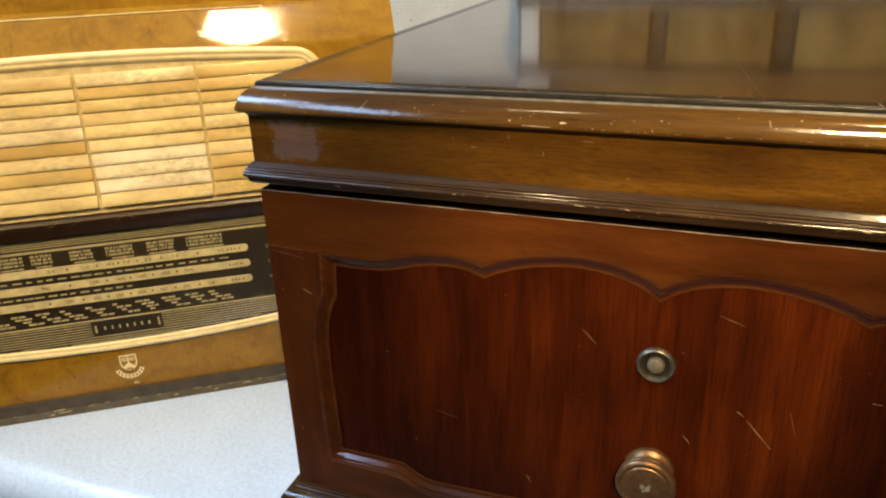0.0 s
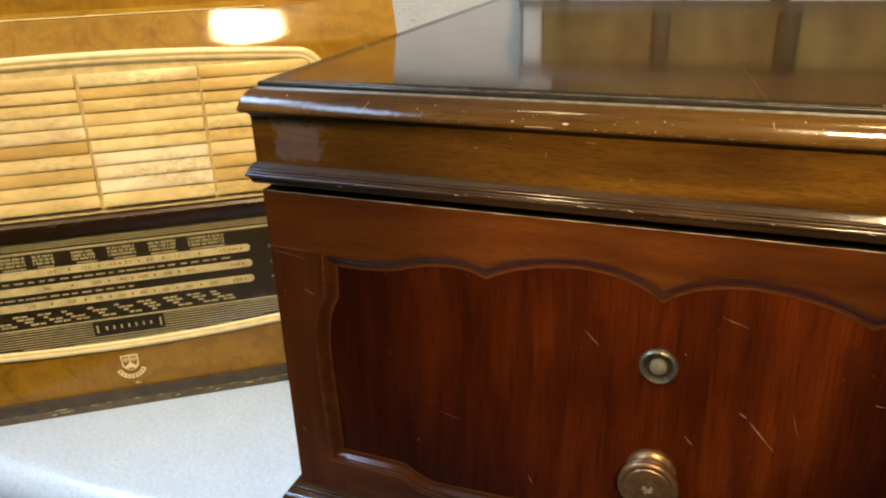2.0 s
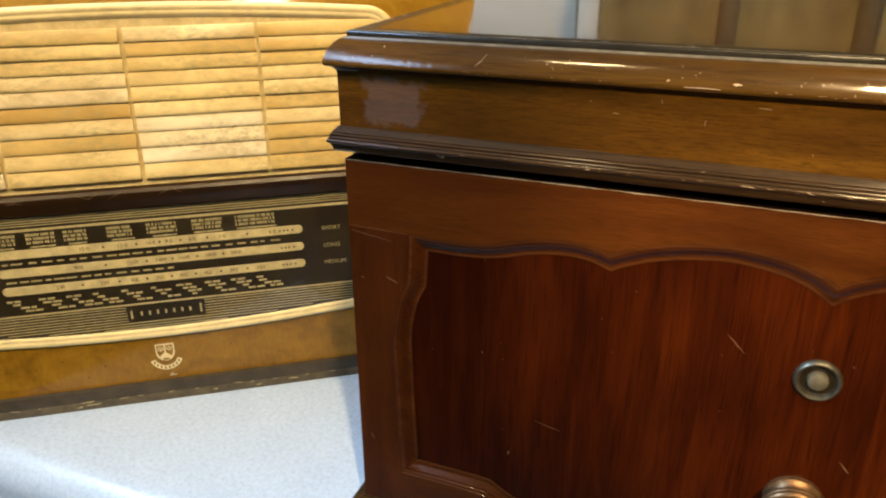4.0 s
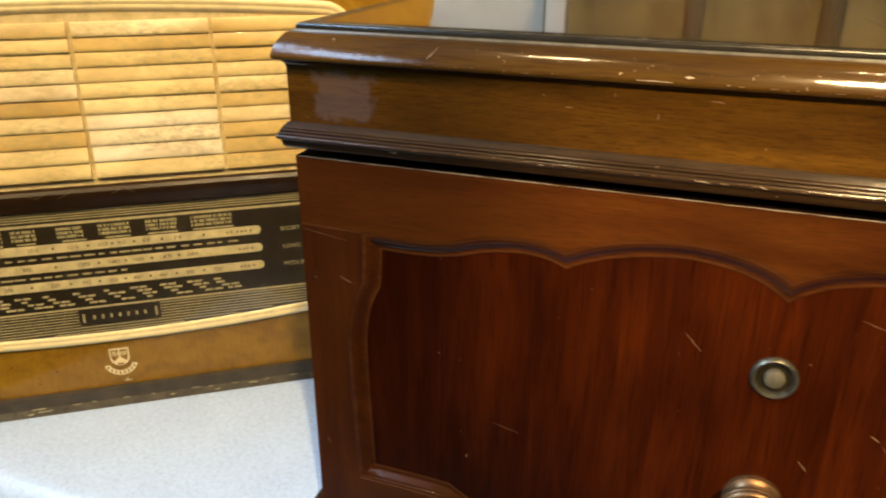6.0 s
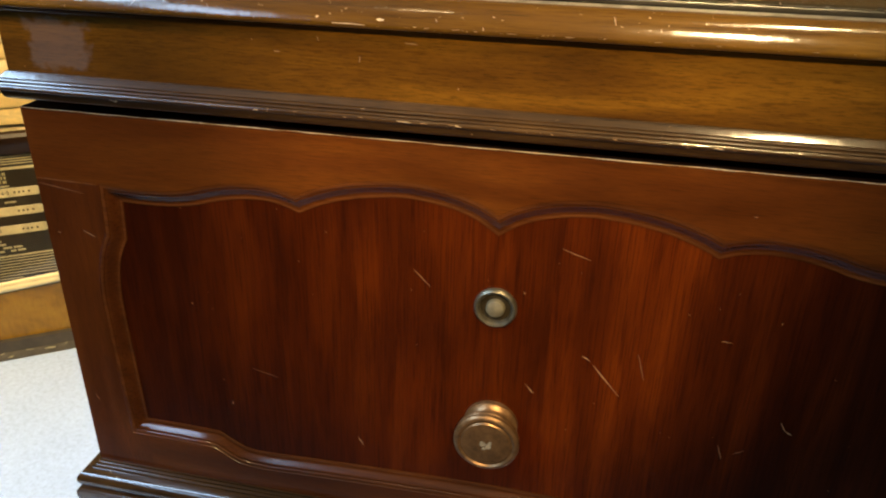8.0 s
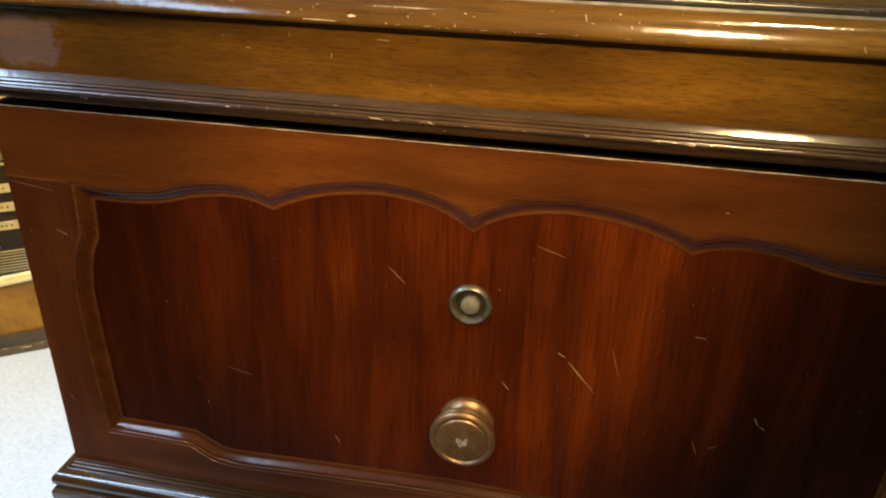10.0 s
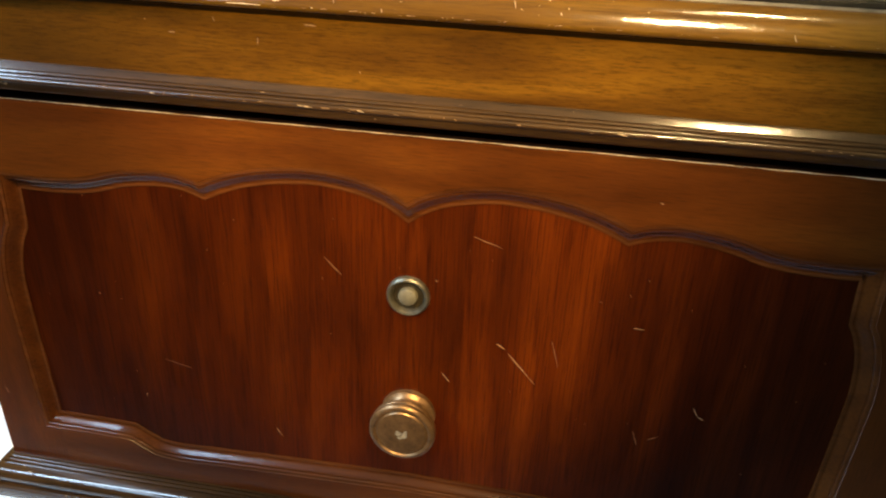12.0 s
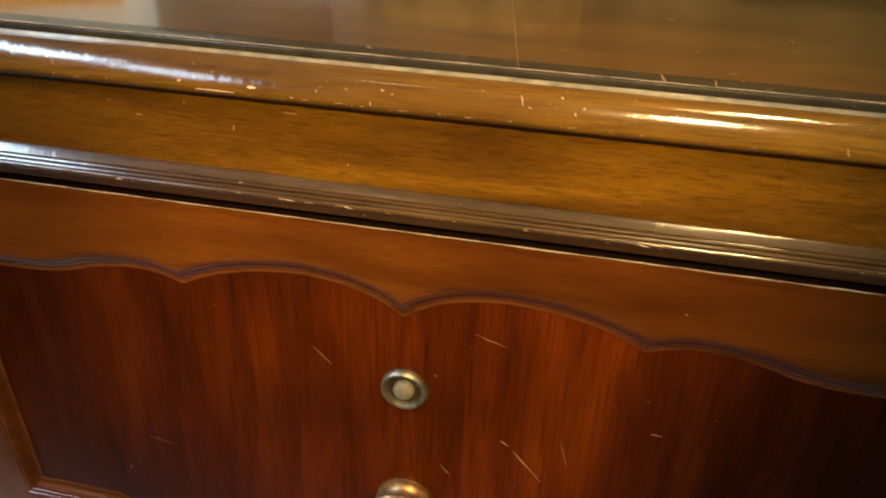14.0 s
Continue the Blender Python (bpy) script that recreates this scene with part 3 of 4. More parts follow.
    k = part("knob", lathe([(0.0125, -0.001), (0.0125, 0.003), (0.0108, 0.0042), (0.0100, 0.006), (0.0100, 0.0105), (0.0115, 0.0115), (0.0136, 0.0125), (0.0145, 0.0140), (0.0145, 0.0152),
                           (0.0140, 0.0160), (0.0146, 0.0166), (0.0149, 0.0178), (0.0147, 0.0192), (0.0138, 0.0202), (0.0128, 0.0204), (0.0120, 0.0196), (0.0114, 0.0196), (0.0108, 0.0203), (0.006, 0.0208), (0, 0.021)], 64), M_KNOB, g, "turned bronze-coloured metal knob")
    k.location = (0.0014, LIP, 0.1113)
    k.scale = (1, 0.76, 1)
    # worn flecks at the centre, coloured brighter to carry the face's glare
    for cx, cz, r in ((-0.0012, 0.0006, 0.0016), (0.0010, -0.0004, 0.0019), (0.0022, 0.0016, 0.0009), (-0.0006, -0.0021, 0.0010)):
        bm = bmesh.new()
        pts = [(cx + r * random.uniform(0.35, 1.15) * math.cos(a), cz + r * random.uniform(0.35, 1.15) * math.sin(a)) for a in np.linspace(0, 2 * math.pi, 14)[:-1]]
        bm.faces.new([bm.verts.new((x, -0.02112, z)) for x, z in pts])
        part("worn_spot", bm, M_WORNMETAL, k, "bright worn spot, its glint put into the colour")
    return g


GRAM = gramophone()


def marks(name, rows, place, width, mat, parent):
    """Slender tapered marks laid on a surface: rows of two ends, place() lifts (a, b) on to the surface."""
    for a0, b0, a1, b1 in rows:
        bm = bmesh.new()
        d = Vector((a1 - a0, b1 - b0))
        n = Vector((-d.y, d.x)).normalized() * width / 2
        k = 5
        left, right = [], []
        for i in range(k + 1):
            t = i / k
            w = math.sin(math.pi * (0.12 + 0.76 * t)) * random.uniform(0.6, 1.2)
            c = Vector((a0, b0)) + d * t + n * random.uniform(-0.4, 0.4)
            left.append(bm.verts.new(place(*(c + n * w))))
            right.append(bm.verts.new(place(*(c - n * w))))
        for i in range(k):
            bm.faces.new((left[i], left[i + 1], right[i + 1], right[i]))
        part(name, bm, mat, parent)


def child(parent, name):
    return next(o for o in parent.children_recursive if o.name.split(".")[0] == name)


def on_rim(x, z):
    rows = [p for p in RIM if p[1] > 0.2870][::-1]
    z = 0.2886 + (z - 0.2872) * 0.5 if z < 0.2895 else z
    return (x, -float(np.interp(z, [p[1] for p in rows], [p[0] for p in rows])) - 0.00014, z)


marks("scratch", [(0.0440, 0.1505, 0.0564, 0.1361), (0.0389, 0.1546, 0.0426, 0.1523), (0.0935, 0.1706, 0.0979, 0.1705), (0.0156, 0.1357, 0.0196, 0.1312), (0.1236, 0.1348, 0.1260, 0.1306),
                    (-0.0634, 0.0900, -0.0607, 0.0852), (-0.1438, 0.1547, -0.1430, 0.1539), (-0.1287, 0.0998, -0.1289, 0.0976), (0.1260, 0.1306, 0.1290, 0.1290)],
      lambda x, z: (x, LIP - 0.00012, z), 0.00052, M_SCRATCH, child(GRAM, "front_panel"))
marks("faint_scratch", [(0.0265, 0.2039, 0.0382, 0.2002), (0.1010, 0.1181, 0.1035, 0.1106), (0.1119, 0.1171, 0.1076, 0.1146), (-0.0359, 0.1870, -0.0283, 0.1792), (-0.1160, 0.1217, -0.1032, 0.1188), (0.0618, 0.1593, 0.0657, 0.1464)],
      lambda x, z: (x, LIP - 0.00012, z), 0.0005, M_FAINT, child(GRAM, "front_panel"))
marks("scratch", [(-0.1914, 0.1884, -0.1852, 0.1855), (-0.2043, 0.0932, -0.2025, 0.0899), (0.0946, 0.2279, 0.0959, 0.2276), (-0.205, 0.186, -0.2035, 0.1855)], lambda x, z: (x, -0.00012, z), 0.00052, M_SCRATCH, child(GRAM, "front_frame"))
marks("crack_line", [(-0.2098, 0.2126, -0.1800, 0.2118), (-0.2098, 0.2102, -0.1870, 0.2070)], lambda x, z: (x, -0.00012, z), 0.0004, M_FAINT, child(GRAM, "front_frame"))
marks("worn_edge", [(-W + i * 0.03, ZD - 0.0002, -W + i * 0.03 + 0.0305, ZD - 0.0002) for i in range(14)], lambda x, z: (x, -0.00012, z), 0.0005, M_WORN, child(GRAM, "front_frame"))
marks("scratch", [(0.0746, 0.0113, 0.0758, 0.004), (0.0898, 0.01, 0.0897, 0.004), (0.0968, 0.0121, 0.0982, 0.0114), (0.1178, 0.0477, 0.1211, 0.0469), (0.0859, 0.0391, 0.0878, 0.0387),
                    (0.0783, 0.0776, 0.0823, 0.0777), (0.0943, 0.0182, 0.0969, 0.0182), (0.1191, 0.0624, 0.1197, 0.0573), (0.1356, 0.0635, 0.1364, 0.0616), (0.1458, 0.0373, 0.1465, 0.035), (-0.0149, 0.0122, -0.0123, 0.0104)],
      lambda x, y: (x, y, 0.30212), 0.00068, M_SCRATCH, child(GRAM, "lid_top"))
marks("worn_edge", [(-W + 0.004 + i * 0.0294, 0.0042, -W + 0.004 + i * 0.0294 + 0.0296, 0.0042) for i in range(14)], lambda x, y: (x, y, 0.30208), 0.0008, M_WORN, child(GRAM, "lid_top"))
marks("long_scratch", [(0.019, 0.103, 0.0338, 0.004)], lambda x, y: (x, y, 0.30212), 0.00045, M_FAINT, child(GRAM, "lid_top"))
marks("chip", [(-0.0644, 0.2886, -0.0516, 0.2886), (-0.0477, 0.2913, -0.0447, 0.2912), (-0.0336, 0.2897, -0.033, 0.2888)], on_rim, 0.00082, M_CHIP, child(GRAM, "lid_rim"))
marks("scratch", [(-0.0086, 0.2908, -0.0083, 0.2891), (-0.0057, 0.2944, -0.0046, 0.294), (-0.0258, 0.2927, -0.0253, 0.2916), (-0.1143, 0.2933, -0.1133, 0.2922), (-0.1066, 0.2882, -0.104, 0.2882),
                    (0.1251, 0.2915, 0.1261, 0.2889), (0.036, 0.2964, 0.0367, 0.2938), (0.0516, 0.2935, 0.0522, 0.2925), (-0.1455, 0.2915, -0.141, 0.2962)]
      + [(x, 0.2884, x + random.uniform(0.001, 0.005), 0.2884 + random.uniform(0, 0.0008)) for x in (-0.03, -0.02, -0.012, 0.0, 0.012, 0.02, 0.033, 0.05, 0.07, 0.1)], on_rim, 0.0005, M_KNOCK, child(GRAM, "lid_rim"))
marks("scratch", [(-0.0556, 0.2768, -0.0557, 0.2744), (-0.0722, 0.2832, -0.0716, 0.2815), (-0.099, 0.2808, -0.0984, 0.2803), (-0.09, 0.2767, -0.0875, 0.2764), (-0.0177, 0.2676, -0.0173, 0.2667), (-0.0381, 0.2828, -0.0333, 0.2824), (-0.2025, 0.2632, -0.2018, 0.2630)],
      lambda x, z: (x, -0.00092, z), 0.0005, M_KNOCK, child(GRAM, "lid"))
marks("chip", [(-0.0402, 0.2546, -0.0345, 0.2542), (-0.0178, 0.2548, -0.0149, 0.2541), (-0.0985, 0.2543, -0.0962, 0.2543), (0.0752, 0.2545, 0.0789, 0.2541)],
      lambda x, z: (x, -0.00592, z), 0.0004, M_CHIP, child(GRAM, "lid_base_moulding"))
marks("scratch", [(-0.0311, 0.2545, -0.0280, 0.2543), (-0.0042, 0.2544, -0.0020, 0.2541), (0.0405, 0.2545, 0.0420, 0.2543), (0.0180, 0.2547, 0.0190, 0.2541)],
      lambda x, z: (x, -0.00592, z), 0.00045, M_KNOCK, child(GRAM, "lid_base_moulding"))


random.seed(41)
marks("fleck", [(x, z, x + random.uniform(0.0004, 0.0022), z + random.uniform(-0.0003, 0.0003)) for x, z in [(random.uniform(-0.20, 0.20), random.uniform(0.2872, 0.2892)) for _ in range(34)]], on_rim, 0.00024, M_KNOCK, child(GRAM, "lid_rim"))
marks("fleck", [(x, z, x + random.uniform(-0.0006, 0.0012), z - random.uniform(0.0002, 0.0012)) for x, z in [(random.uniform(-0.17, 0.17), random.uniform(0.075, 0.21)) for _ in range(30)]], lambda x, z: (x, LIP - 0.00012, z), 0.00032, M_FAINT, child(GRAM, "front_panel"))
marks("fleck", [(x, z, x + random.uniform(0.0005, 0.003), z + random.uniform(-0.0002, 0.0002)) for x, z in [(random.uniform(-0.20, 0.20), random.uniform(0.2536, 0.2552)) for _ in range(26)]], lambda x, z: (x, -0.00592, z), 0.00025, M_KNOCK, child(GRAM, "lid_base_moulding"))


# ---- table radio ----
RP = Matrix.Translation((-0.4038, 0.0597, 0.1441)) @ Matrix.Rotation(radians(35.11), 4, "Z") @ Matrix.Scale(1.0265, 4)
UC, HW = 0.009, 0.2165
VB = (TABLE - 0.1441) / 1.0265


def ring_outline(half, top, bottom, sag_t, sag_b, r, n=12, m=14):
    """Rounded frame shape with a bowed head and foot, as (u, v) round the middle line."""
    pts = []

    def edge_t(u):
        return top - sag_t * u * u

    def edge_b(u):
        return bottom + sag_b * u * u

    xs = [-half + r + (2 * half - 2 * r) * i / m for i in range(m + 1)]
    pts += [(u, edge_b(u)) for u in xs]
    c = (half - r, edge_b(half - r) + r)
    pts += [(c[0] + r * math.sin(radians(a)), c[1] - r * math.cos(radians(a))) for a in np.linspace(0, 90, n)[1:]]
    c = (half - r, edge_t(half - r) - r)
    pts += [(c[0] + r * math.cos(radians(a)), c[1] + r * math.sin(radians(a))) for a in np.linspace(0, 90, n)[:-1]]
    pts += [(u, edge_t(u)) for u in reversed(xs)]
    c = (-half + r, edge_t(half - r) - r)
    pts += [(c[0] - r * math.sin(radians(a)), c[1] + r * math.cos(radians(a))) for a in np.linspace(0, 90, n)[1:]]
    c = (-half + r, edge_b(half - r) + r)
    pts += [(c[0] - r * math.cos(radians(a)), c[1] - r * math.sin(radians(a))) for a in np.linspace(0, 90, n)[:-1]]
    return [(u + UC, v) for u, v in pts]


SCALE_1 = (("15·0", -0.0328), ("12·0", -0.0099), ("10·0", 0.0074), ("9·0", 0.0186), ("8·0", 0.0333), ("7·0", 0.0522), ("6·0", 0.0844))
SCALE_2 = (("900", -0.0382), ("1200", -0.0056), ("1400", 0.0120), ("1600", 0.0263), ("1800", 0.0434), ("2000", 0.0598))
SCALE_3 = (("200", -0.0513), ("250", -0.0247), ("300", -0.0063), ("350", 0.0097), ("400", 0.0246), ("450", 0.0402), ("500", 0.0569), ("550", 0.0746))


def radio():
    g = thing("table_radio", RP, "vintage valve radio with honey-brown veneer and cream slatted grille", "radio")
    # case: front, head leaning back, rounded top
    prof = [(0.20, -0.108), (0.0, -0.108), (0.0, 0.1470), (0.0010, 0.1500), (0.0014, 0.1508), (0.01335, 0.17315), (0.0137, 0.1738), (0.0146, 0.1752), (0.0175, 0.1762), (0.0200, 0.1772), (0.0212, 0.1840), (0.0240, 0.1950), (0.0340, 0.2040), (0.070, 0.209), (0.20, 0.211)]
    bm = bmesh.new()
    ends = [[bm.verts.new((u, y, v)) for y, v in prof] for u in (UC - HW, UC + HW)]
    for i in range(len(prof)):
        j = (i + 1) % len(prof)
        bm.faces.new((ends[0][i], ends[0][j], ends[1][j], ends[1][i]))
    for e in ends:
        bm.faces.new(e)
    part("case", bm, M_RADIO, g, "honey-brown varnished veneer case", 30)
    # ridge's highlight, painted as a thin cream strip
    part("worn_ridge", box(UC - HW + 0.002, UC + 0.128, 0.0129, 0.0142, 0.1735, 0.1742, 0.0002, 1), M_CREAM, g, "cream strip standing for the highlight along the case's ridge")
    part("plinth", box(UC - HW - 0.001, UC + HW + 0.001, -0.0035, 0.20, VB, -0.0995, 0.0012), M_PLINTH, g, "dark chipped plinth")
    # olive strip: soft shade of the foot recess put into colour
    part("plinth_foot", box(UC - HW - 0.0015, UC + HW + 0.0015, -0.0042, -0.0020, VB, VB + 0.0060, 0.0006), M_FOOTSHADE, g, "olive strip painted for the shaded recess at the plinth's foot")
    # cream trim round grille and dial
    o = ring_outline(0.164, 0.1522, -0.0648, 0.28, 0.36, 0.020)
    bm = bmesh.new()
    prof = [(-0.0006, 0.002), (-0.0006, -0.0009), (0.0, -0.0018), (0.0010, -0.0025), (0.0022, -0.0027), (0.0032, -0.0024), (0.0037, -0.0021), (0.0042, -0.0021), (0.0048, -0.0023), (0.0058, -0.0022), (0.0068, -0.0017), (0.0076, -0.0010), (0.0082, -0.0004)]
    rings = [[bm.verts.new((u, y, v)) for u, v in inset(o, d)] for d, y in prof]
    for a, b in zip(rings, rings[1:]):
        for i in range(len(a)):
            j = (i + 1) % len(a)
            bm.faces.new((a[i], a[j], b[j], b[i]))
    part("trim", bm, M_CREAM, g, "moulded cream plastic surround", 40)

    def filled(points, y0, y1):
        b = bmesh.new()
        f = [b.verts.new((u, y0, v)) for u, v in points]
        k = [b.verts.new((u, y1, v)) for u, v in points]
        b.faces.new(f)
        for i in range(len(f)):
            j = (i + 1) % len(f)
            b.faces.new((f[i], f[j], k[j], k[i]))
        return b

    inner = inset(o, 0.0070)
    hi = [(u, max(v, 0.0425)) for u, v in inner]
    lo = [(u, min(v, 0.0345)) for u, v in inner]
    grille = part("grille", filled(hi, -0.0004, 0.002), M_GRILLE, g, "yellowed cream louvred grille")
    dial = part("dial", filled(lo, -0.0012, 0.002), M_BLACK, g, "black glass tuning dial with printed scales")
    band = bmesh.new()
    pr = [(-0.0010, 0.0435), (-0.0042, 0.0425), (-0.0056, 0.0405), (-0.0056, 0.0375), (-0.0046, 0.0350), (-0.0034, 0.0300), (-0.0016, 0.0290)]
    ends = [[band.verts.new((u, y, v)) for y, v in pr] for u in (UC - 0.158, UC + 0.158)]
    for i in range(len(pr) - 1):
        band.faces.new((ends[0][i], ends[0][i + 1], ends[1][i + 1], ends[1][i]))
    part("divider_band", band, M_BAND, g, "glossy dark brown band", 30)

    # slats
    rows, pitch = 10, 0.0088
    tops = [0.0475 + 0.01025 * r - 0.00011 * r * r for r in range(11)]
    cols = [UC - 0.1530, UC - 0.0760, UC + 0.0015, UC + 0.0785, UC + 0.1535]
    meshes = {}
    for c in range(4):
        w = cols[c + 1] - cols[c] - 0.0026
        bm = bmesh.new()
        h = pitch - 0.00012
        pr = [(0.0018, 0.0), (-0.0014, 0.0), (-0.0018, 0.0004), (-0.0020, 0.0012), (-0.0018, 0.0028), (-0.0010, h - 0.0007), (-0.0005, h), (0.0018, h)]
        ends = [[bm.verts.new((u, y, v)) for y, v in pr] for u in (-w / 2, w / 2)]
        for i in range(len(pr)):
            j = (i + 1) % len(pr)
            bm.faces.new((ends[0][i], ends[0][j], ends[1][j], ends[1][i]))
        for e in ends:
            bm.faces.new(e)
        meshes[c] = mesh_of("slat", bm, M_SLAT, 30)
    for c in range(4):
        for r in range(rows):
            s = new("slat", meshes[c])
            s.parent = grille
            s.location = ((cols[c] + cols[c + 1]) / 2 + random.uniform(-0.0003, 0.0003), -0.0008, tops[r])
            s.scale = (1, random.uniform(0.85, 1.2), (tops[r + 1] - tops[r]) / pitch)

    # dial printing
    def strip(name, u0, u1, v0, v1, mat, y=-0.0016, parent=dial, label="", r=0.0):
        return part(name, box(u0, u1, y, y + 0.0006, v0, v1, r, 3), mat, parent, label)

    for v in (0.0278, 0.0262, 0.0246, 0.0230):
        strip("gold_line", UC - 0.156, UC + 0.156, v, v + 0.0005, M_PIN)
    strip("gold_line", UC - 0.156, UC + 0.156, 0.0196, 0.0212, M_PIN)
    for v0 in (0.0018, -0.0107, -0.0232):
        bm = bmesh.new()
        rr, l, r0 = 0.0029, UC - 0.0945, UC + 0.0955
        pts = [(r0 - rr + rr * math.cos(a), v0 + rr + rr * math.sin(a)) for a in np.linspace(-math.pi / 2, math.pi / 2, 9)]
        pts += [(l + rr - rr * math.cos(a), v0 + rr - rr * math.sin(a)) for a in np.linspace(-math.pi / 2, math.pi / 2, 9)]
        f = [bm.verts.new((u, -0.0019, v)) for u, v in pts]
        k = [bm.verts.new((u, -0.0008, v)) for u, v in pts]
        bm.faces.new(f)
        for i in range(len(f)):
            j = (i + 1) % len(f)
            bm.faces.new((f[i], f[j], k[j], k[i]))
        part("scale_bar", bm, M_DIALBAR, dial, "cream wave scale")
    def word(text, u, v, size, mat, name, middle=True):
        cu = bpy.data.curves.new(name, "FONT")
        cu.body, cu.size, cu.extrude = text, size, 0.00006
        cu.align_x = "CENTER" if middle else "LEFT"
        cu.resolution_u = 3
        tmp = bpy.data.objects.new(name, cu)
        me = bpy.data.meshes.new_from_object(tmp)
        bpy.data.objects.remove(tmp)
        me.materials.append(mat)
        ob = new(name, me)
        ob.parent = dial
        ob.matrix_basis = pose(u, -0.0020, v, 90, 0, 0)

    scales = ((0.0018, SCALE_1), (-0.0107, SCALE_2), (-0.0232, SCALE_3))
    for v0, numbers in scales:
        us = []
        for text, u in numbers:
            word(text, u, v0 + 0.0017, 0.0036, M_INK, "scale_number")
            us.append(u)
        bm = bmesh.new()
        for a, b in zip(us, us[1:]):
            m0 = (a + b) / 2
            bmesh.ops.create_circle(bm, cap_ends=True, segments=10, radius=0.0008, matrix=Matrix.Translation((m0, -0.0020, v0 + 0.0030)) @ Matrix.Rotation(radians(90), 4, "X"))
        for d in (0.0, 0.0026, 0.0050, 0.0082):
            box(UC + 0.080 + d, UC + 0.0812 + d, -0.0021, -0.00185, v0 + 0.0022, v0 + 0.0035, bm=bm)
        tagged(part("scale_marks", bm, M_INK, dial), kind="stuff")
    # station lists: bars for lines too small to read
    bm = bmesh.new()
    for u0, u1 in ((-0.0648, -0.0466), (-0.0431, -0.0280), (-0.0176, -0.0013), (0.0064, 0.0261), (0.0343, 0.0539), (0.0616, 0.0879), (-0.086, -0.070)):
        for i in range(3):
            v = 0.0162 - i * 0.0026
            u = u0
            while u < u1 - 0.0015:
                w = min(random.uniform(0.0006, 0.0011), u1 - u)
                box(u, u + w, -0.0016, -0.0011, v, v + 0.0017, bm=bm)
                u += w + random.choice((0.0003, 0.0003, 0.0004, 0.0011))
        box(u0 + random.uniform(0, 0.004), u1 - random.uniform(0, 0.003), -0.0016, -0.0011, 0.0085, 0.0094, bm=bm)
    for v, n in ((-0.0022, 26), (-0.0148, 14)):
        u = -0.082
        for i in range(n):
            w = random.uniform(0.003, 0.007)
            box(u, u + w, -0.0016, -0.0011, v, v + 0.0010, bm=bm)
            u += w + random.uniform(0.0008, 0.004)
            if u > 0.088:
                break
    for start in (-0.084, -0.066, -0.050, -0.034, -0.016, 0.002, 0.019, 0.037, 0.055, 0.070):
        for row in range(4):
            u = start + (3 - row) * 0.0032 + random.uniform(-0.001, 0.001)
            for _ in range(random.choice((1, 2, 2))):
                w = random.uniform(0.0030, 0.0056)
                box(u, u + w, -0.0016, -0.0011, -0.0354 + row * 0.0024, -0.0354 + row * 0.0024 + 0.0013, bm=bm)
                u += w + 0.0009
    tagged(part("station_print", bm, M_PRINT, dial, "rows of tiny cream lettering"), kind="stuff")
    for i, v in enumerate((-0.0378, -0.0400, -0.0420, -0.0440, -0.0460, -0.0480, -0.0500)):
        th = 0.0011 if i == 0 else 0.0005
        strip("gold_line", UC - 0.155, -0.0150, v - th, v, M_PIN)
        strip("gold_line", 0.0350, UC + 0.155, v - th, v, M_PIN)
    for v, reach in ((-0.0520, 0.098), (-0.0540, 0.074), (-0.0558, 0.040)):
        strip("gold_line", UC - reach, UC + reach, v - 0.0005, v, M_PIN)
    strip("gold_line", -0.0150, 0.0350, -0.0389, -0.0378, M_PIN)
    bm = bmesh.new()
    for i in range(7):
        box(-0.0065 + i * 0.0052, -0.0053 + i * 0.0052, -0.0017, -0.0011, -0.0470, -0.0442, bm=bm)
    box(-0.0128, -0.0116, -0.0017, -0.0011, -0.0486, -0.0428, bm=bm)
    box(0.0316, 0.0328, -0.0017, -0.0011, -0.0488, -0.0425, bm=bm)
    tagged(part("name_plate", bm, M_PRINT, dial, "small plain cream marks in a row"), kind="stuff")
    for text, u, v in (("SHORT", 0.1170, 0.0026), ("LONG", 0.1176, -0.0100), ("MEDIUM", 0.1173, -0.0226)):
        word(text, u, v, 0.0040, M_PRINT, "wave_word", False)
    pane = part("dial_glass", filled([(u, v) for u, v in inset(lo, 0.0004)], -0.0030, -0.0024), M_GLASS, g, "clear glass over the dial")
    pane.visible_shadow = False
    # badge: a plain shield over a curved ribbon
    bm = bmesh.new()
    sh = [(-0.0062, 0.0080), (0.0062, 0.0080), (0.0062, 0.001)] + [(0.0062 * math.cos(a), 0.001 - 0.0065 * math.sin(a)) for a in np.linspace(0.2, math.pi - 0.2, 9)] + [(-0.0062, 0.001)]
    for sc, y in ((1.0, -0.0004),):
        bm.faces.new([bm.verts.new((u * sc + 0.0042, y, v * sc - 0.0792)) for u, v in sh])
    rib = [(a, r) for a, r in [(t, 0.0112) for t in np.linspace(200, 340, 13)] + [(t, 0.0078) for t in np.linspace(340, 200, 13)]]
    bm.faces.new([bm.verts.new((0.0042 + r * math.cos(radians(a)), -0.0005, -0.0802 + r * 1.05 * math.sin(radians(a)))) for a, r in rib])
    badge = part("badge", bm, M_CREAM, g, "small gold shield transfer")
    bm = bmesh.new()
    for sign in (-1, 1):
        field = [(0.0005, 0.0069), (0.0052, 0.0069), (0.0052, 0.0012), (0.0040, -0.0018), (0.0005, 0.0014)]
        bm.faces.new([bm.verts.new((0.0042 + sign * u, -0.0008, v - 0.0792)) for u, v in field])
    box(0.0022, 0.0062, -0.0008, -0.0005, -0.0838, -0.0826, bm=bm)
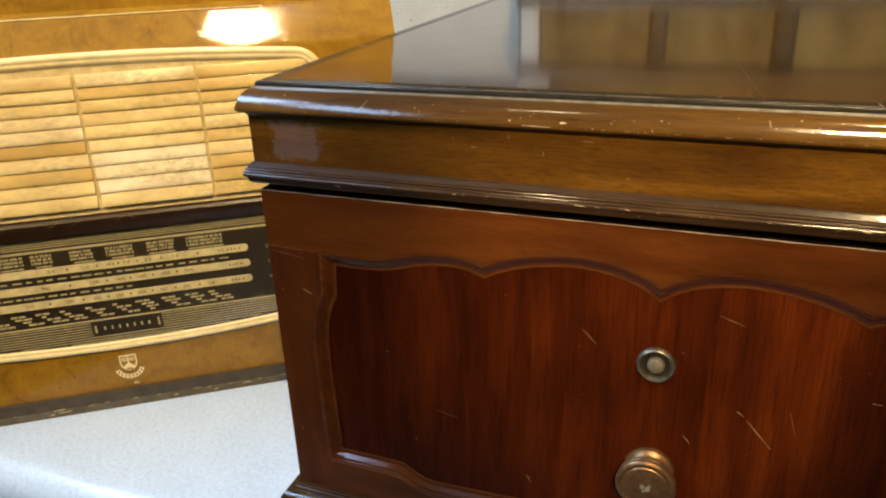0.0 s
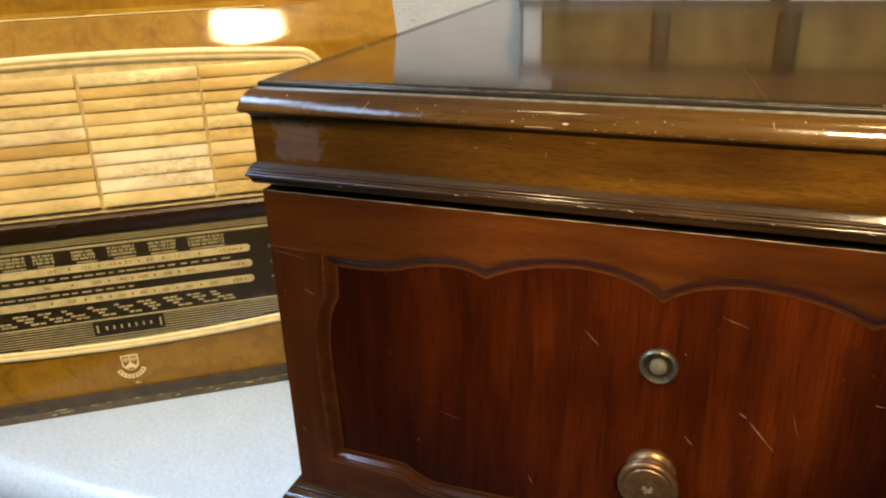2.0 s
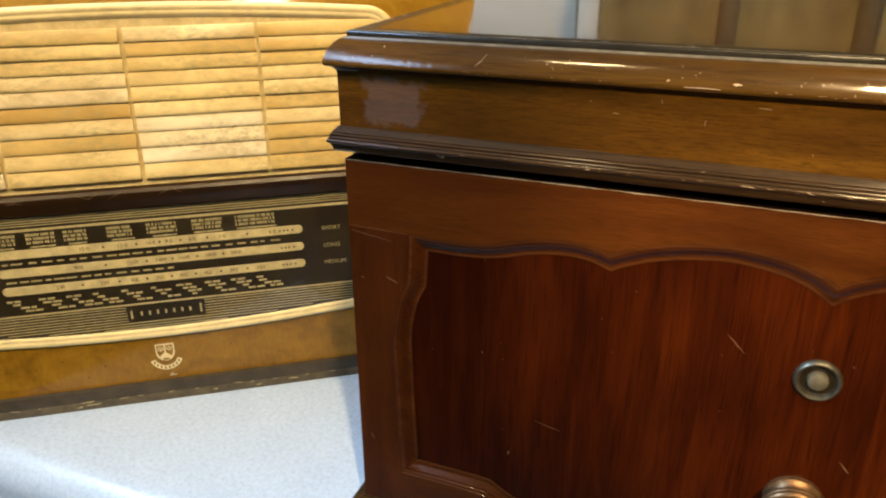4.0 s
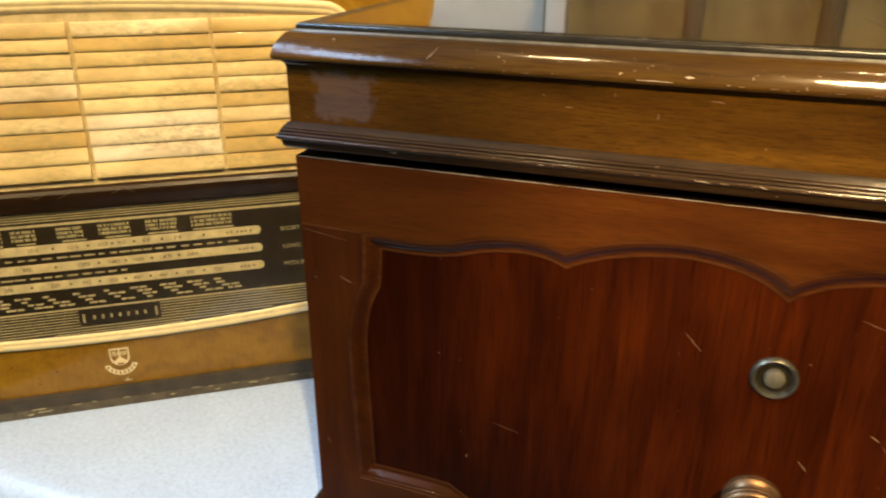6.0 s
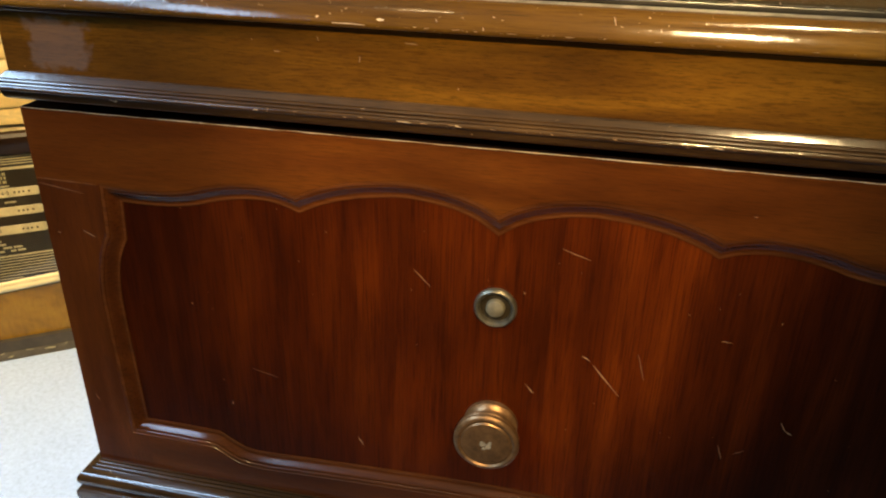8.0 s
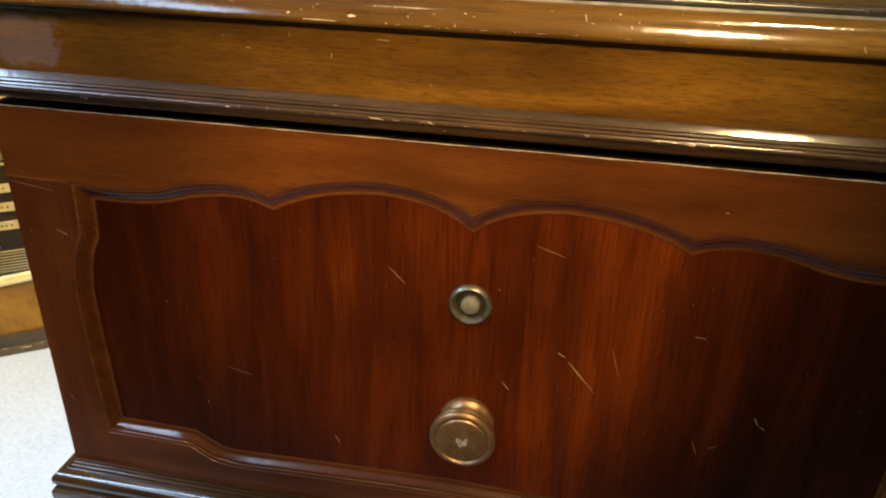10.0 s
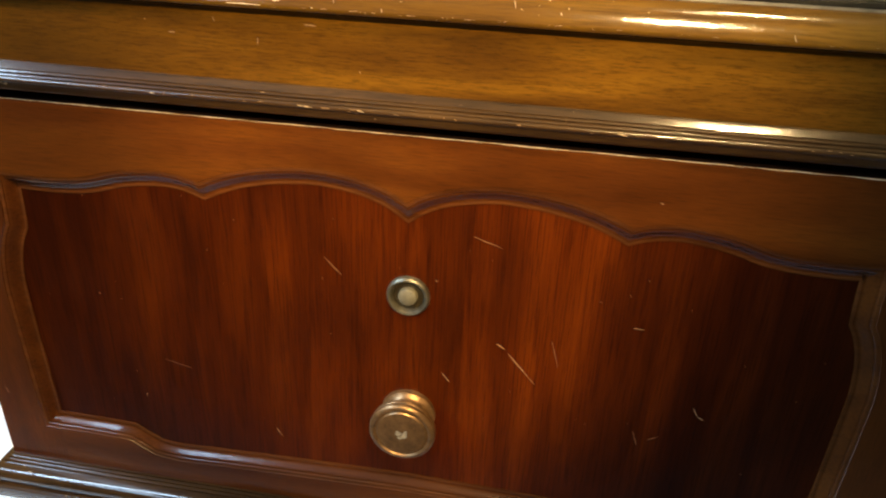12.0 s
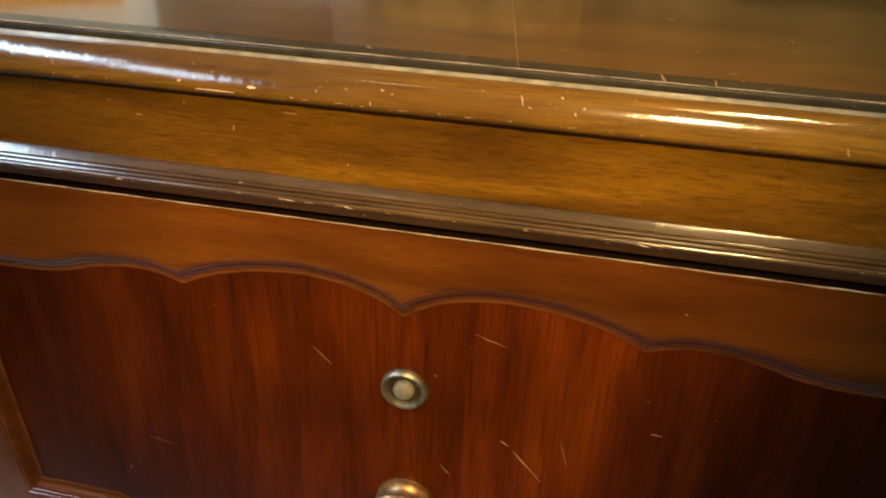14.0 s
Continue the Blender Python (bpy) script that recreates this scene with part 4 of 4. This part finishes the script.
    for i in range(8):
        a = radians(212 + i * 16.5)
        c = (0.0042 + 0.0095 * math.cos(a), -0.0802 + 0.0099 * math.sin(a))
        box(c[0] - 0.0005, c[0] + 0.0005, -0.0008, -0.0005, c[1] - 0.0009, c[1] + 0.0009, bm=bm)
    tagged(part("badge_marks", bm, M_RADIO, badge), kind="stuff")
    bm = bmesh.new()
    for sign in (-1, 1):
        for du, v0, v1 in ((0.0015, 0.0030, 0.0056), (0.0028, 0.0022, 0.0060), (0.0041, 0.0030, 0.0056)):
            box(0.0042 + sign * du - 0.0003, 0.0042 + sign * du + 0.0003, -0.0011, -0.0008, v0 - 0.0792, v1 - 0.0792, bm=bm)
    tagged(part("badge_strokes", bm, M_CREAM, badge), kind="stuff")
    return g


RADIO = radio()
marks("veneer_joint", [(0.1320, 0.1515, 0.1335, 0.1725)], lambda u, v: (u, 0.0014 + (v - 0.1508) * 0.5346 - 0.00025, v), 0.0007, M_BAND, child(RADIO, "case"))
marks("dark_fleck", [(-0.062, -0.076, -0.0605, -0.0765), (-0.036, -0.083, -0.0352, -0.0842), (-0.048, -0.0905, -0.0470, -0.0915), (0.0480, -0.0770, 0.0487, -0.0779), (-0.0300, -0.0705, -0.0292, -0.0711)], lambda u, v: (u, -0.0002, v), 0.0009, M_BAND, child(RADIO, "case"))
marks("paint_chip", [(-0.055, -0.1080, -0.046, -0.1075), (-0.052, -0.1105, -0.042, -0.1098), (-0.058, -0.1112, -0.054, -0.1108), (0.032, -0.1105, 0.036, -0.110), (0.062, -0.1115, 0.066, -0.111), (0.085, -0.1095, 0.092, -0.1095)],
      lambda u, v: (u, -0.0044, v), 0.0012, M_DIALBAR, child(RADIO, "plinth"))
marks("paint_chip", [(u, -0.1079 + 0.0006 * math.sin(u * 300), u + 0.004 + 0.003 * math.sin(u * 170), -0.1079 + 0.0006 * math.sin(u * 330)) for u in (-0.10, -0.082, -0.030, -0.018, 0.002, 0.020, 0.047, 0.058, 0.074, 0.098, 0.114)],
      lambda u, v: (u, -0.0044, v), 0.0006, M_DIALBAR, child(RADIO, "plinth"))
marks("paint_chip", [(0.0045, -0.0965, 0.0095, -0.0968), (0.0062, -0.0950, 0.0068, -0.0975)], lambda u, v: (u, -0.0002, v), 0.0018, M_DIALBAR, child(RADIO, "case"))


marks("band_scuff", [(-0.030, 0.0412, -0.022, 0.0380), (-0.024, 0.0384, -0.018, 0.0416), (-0.012, 0.0378, -0.004, 0.0414), (0.018, 0.0380, 0.024, 0.0412), (0.027, 0.0414, 0.032, 0.0382), (-0.072, 0.0400, -0.060, 0.0385), (-0.070, 0.0382, -0.064, 0.0402)],
      lambda u, v: (u, -0.0058, v), 0.0004, M_KNOCK, child(RADIO, "divider_band"))


# ---- panelled board behind the gramophone ----
def panel_board():
    b = thing("panelled_screen", pose(0, 0.645, 0), "brown wooden screen with tan and off-white panels", "screen")
    part("backing", box(-0.25, 1.0, 0.002, 0.013, TABLE, 1.34), M_FRAMEWOOD, b)
    part("side_board", box(-0.472, -0.252, -0.002, 0.013, 0.449, 1.34, 0.001), M_FRAMEWOOD, b, "brown board fixed beside the screen")
    part("rail", box(-0.25, 1.0, -0.010, 0.002, 0.318, 0.338, 0.002), M_FRAMEWOOD, b)
    part("rail", box(-0.25, 1.0, -0.010, 0.002, 0.406, 0.424, 0.002), M_FRAMEWOOD, b)
    part("rail", box(-0.25, 1.0, -0.010, 0.002, 1.30, 1.34, 0.002), M_FRAMEWOOD, b)
    for x0, x1 in ((-0.250, -0.202), (-0.188, -0.055), (-0.051, 0.040), (0.060, 0.20), (0.21, 0.36), (0.37, 0.52), (0.54, 0.70), (0.72, 0.99)):
        part("lower_panel", box(x0, x1, -0.006, 0.002, TABLE + 0.01, 0.318, 0.001), M_WHITE, b, "off-white panel")
    for z0, z1, spans in ((0.338, 0.406, ((-0.246, -0.222), (-0.219, -0.088), (-0.066, 0.050), (0.075, 0.19))), (0.424, 0.437, ((-0.250, -0.209),)), (0.424, 0.466, ((-0.187, 0.037),))):
        for x0, x1 in spans:
            pale = x1 < -0.2
            part("upper_panel", box(x0, x1, -0.004, 0.002, z0, z1, 0.001), M_WHITE if pale else M_TAN, b, "off-white panel" if pale else "tan stained panel")
    return b


panel_board()
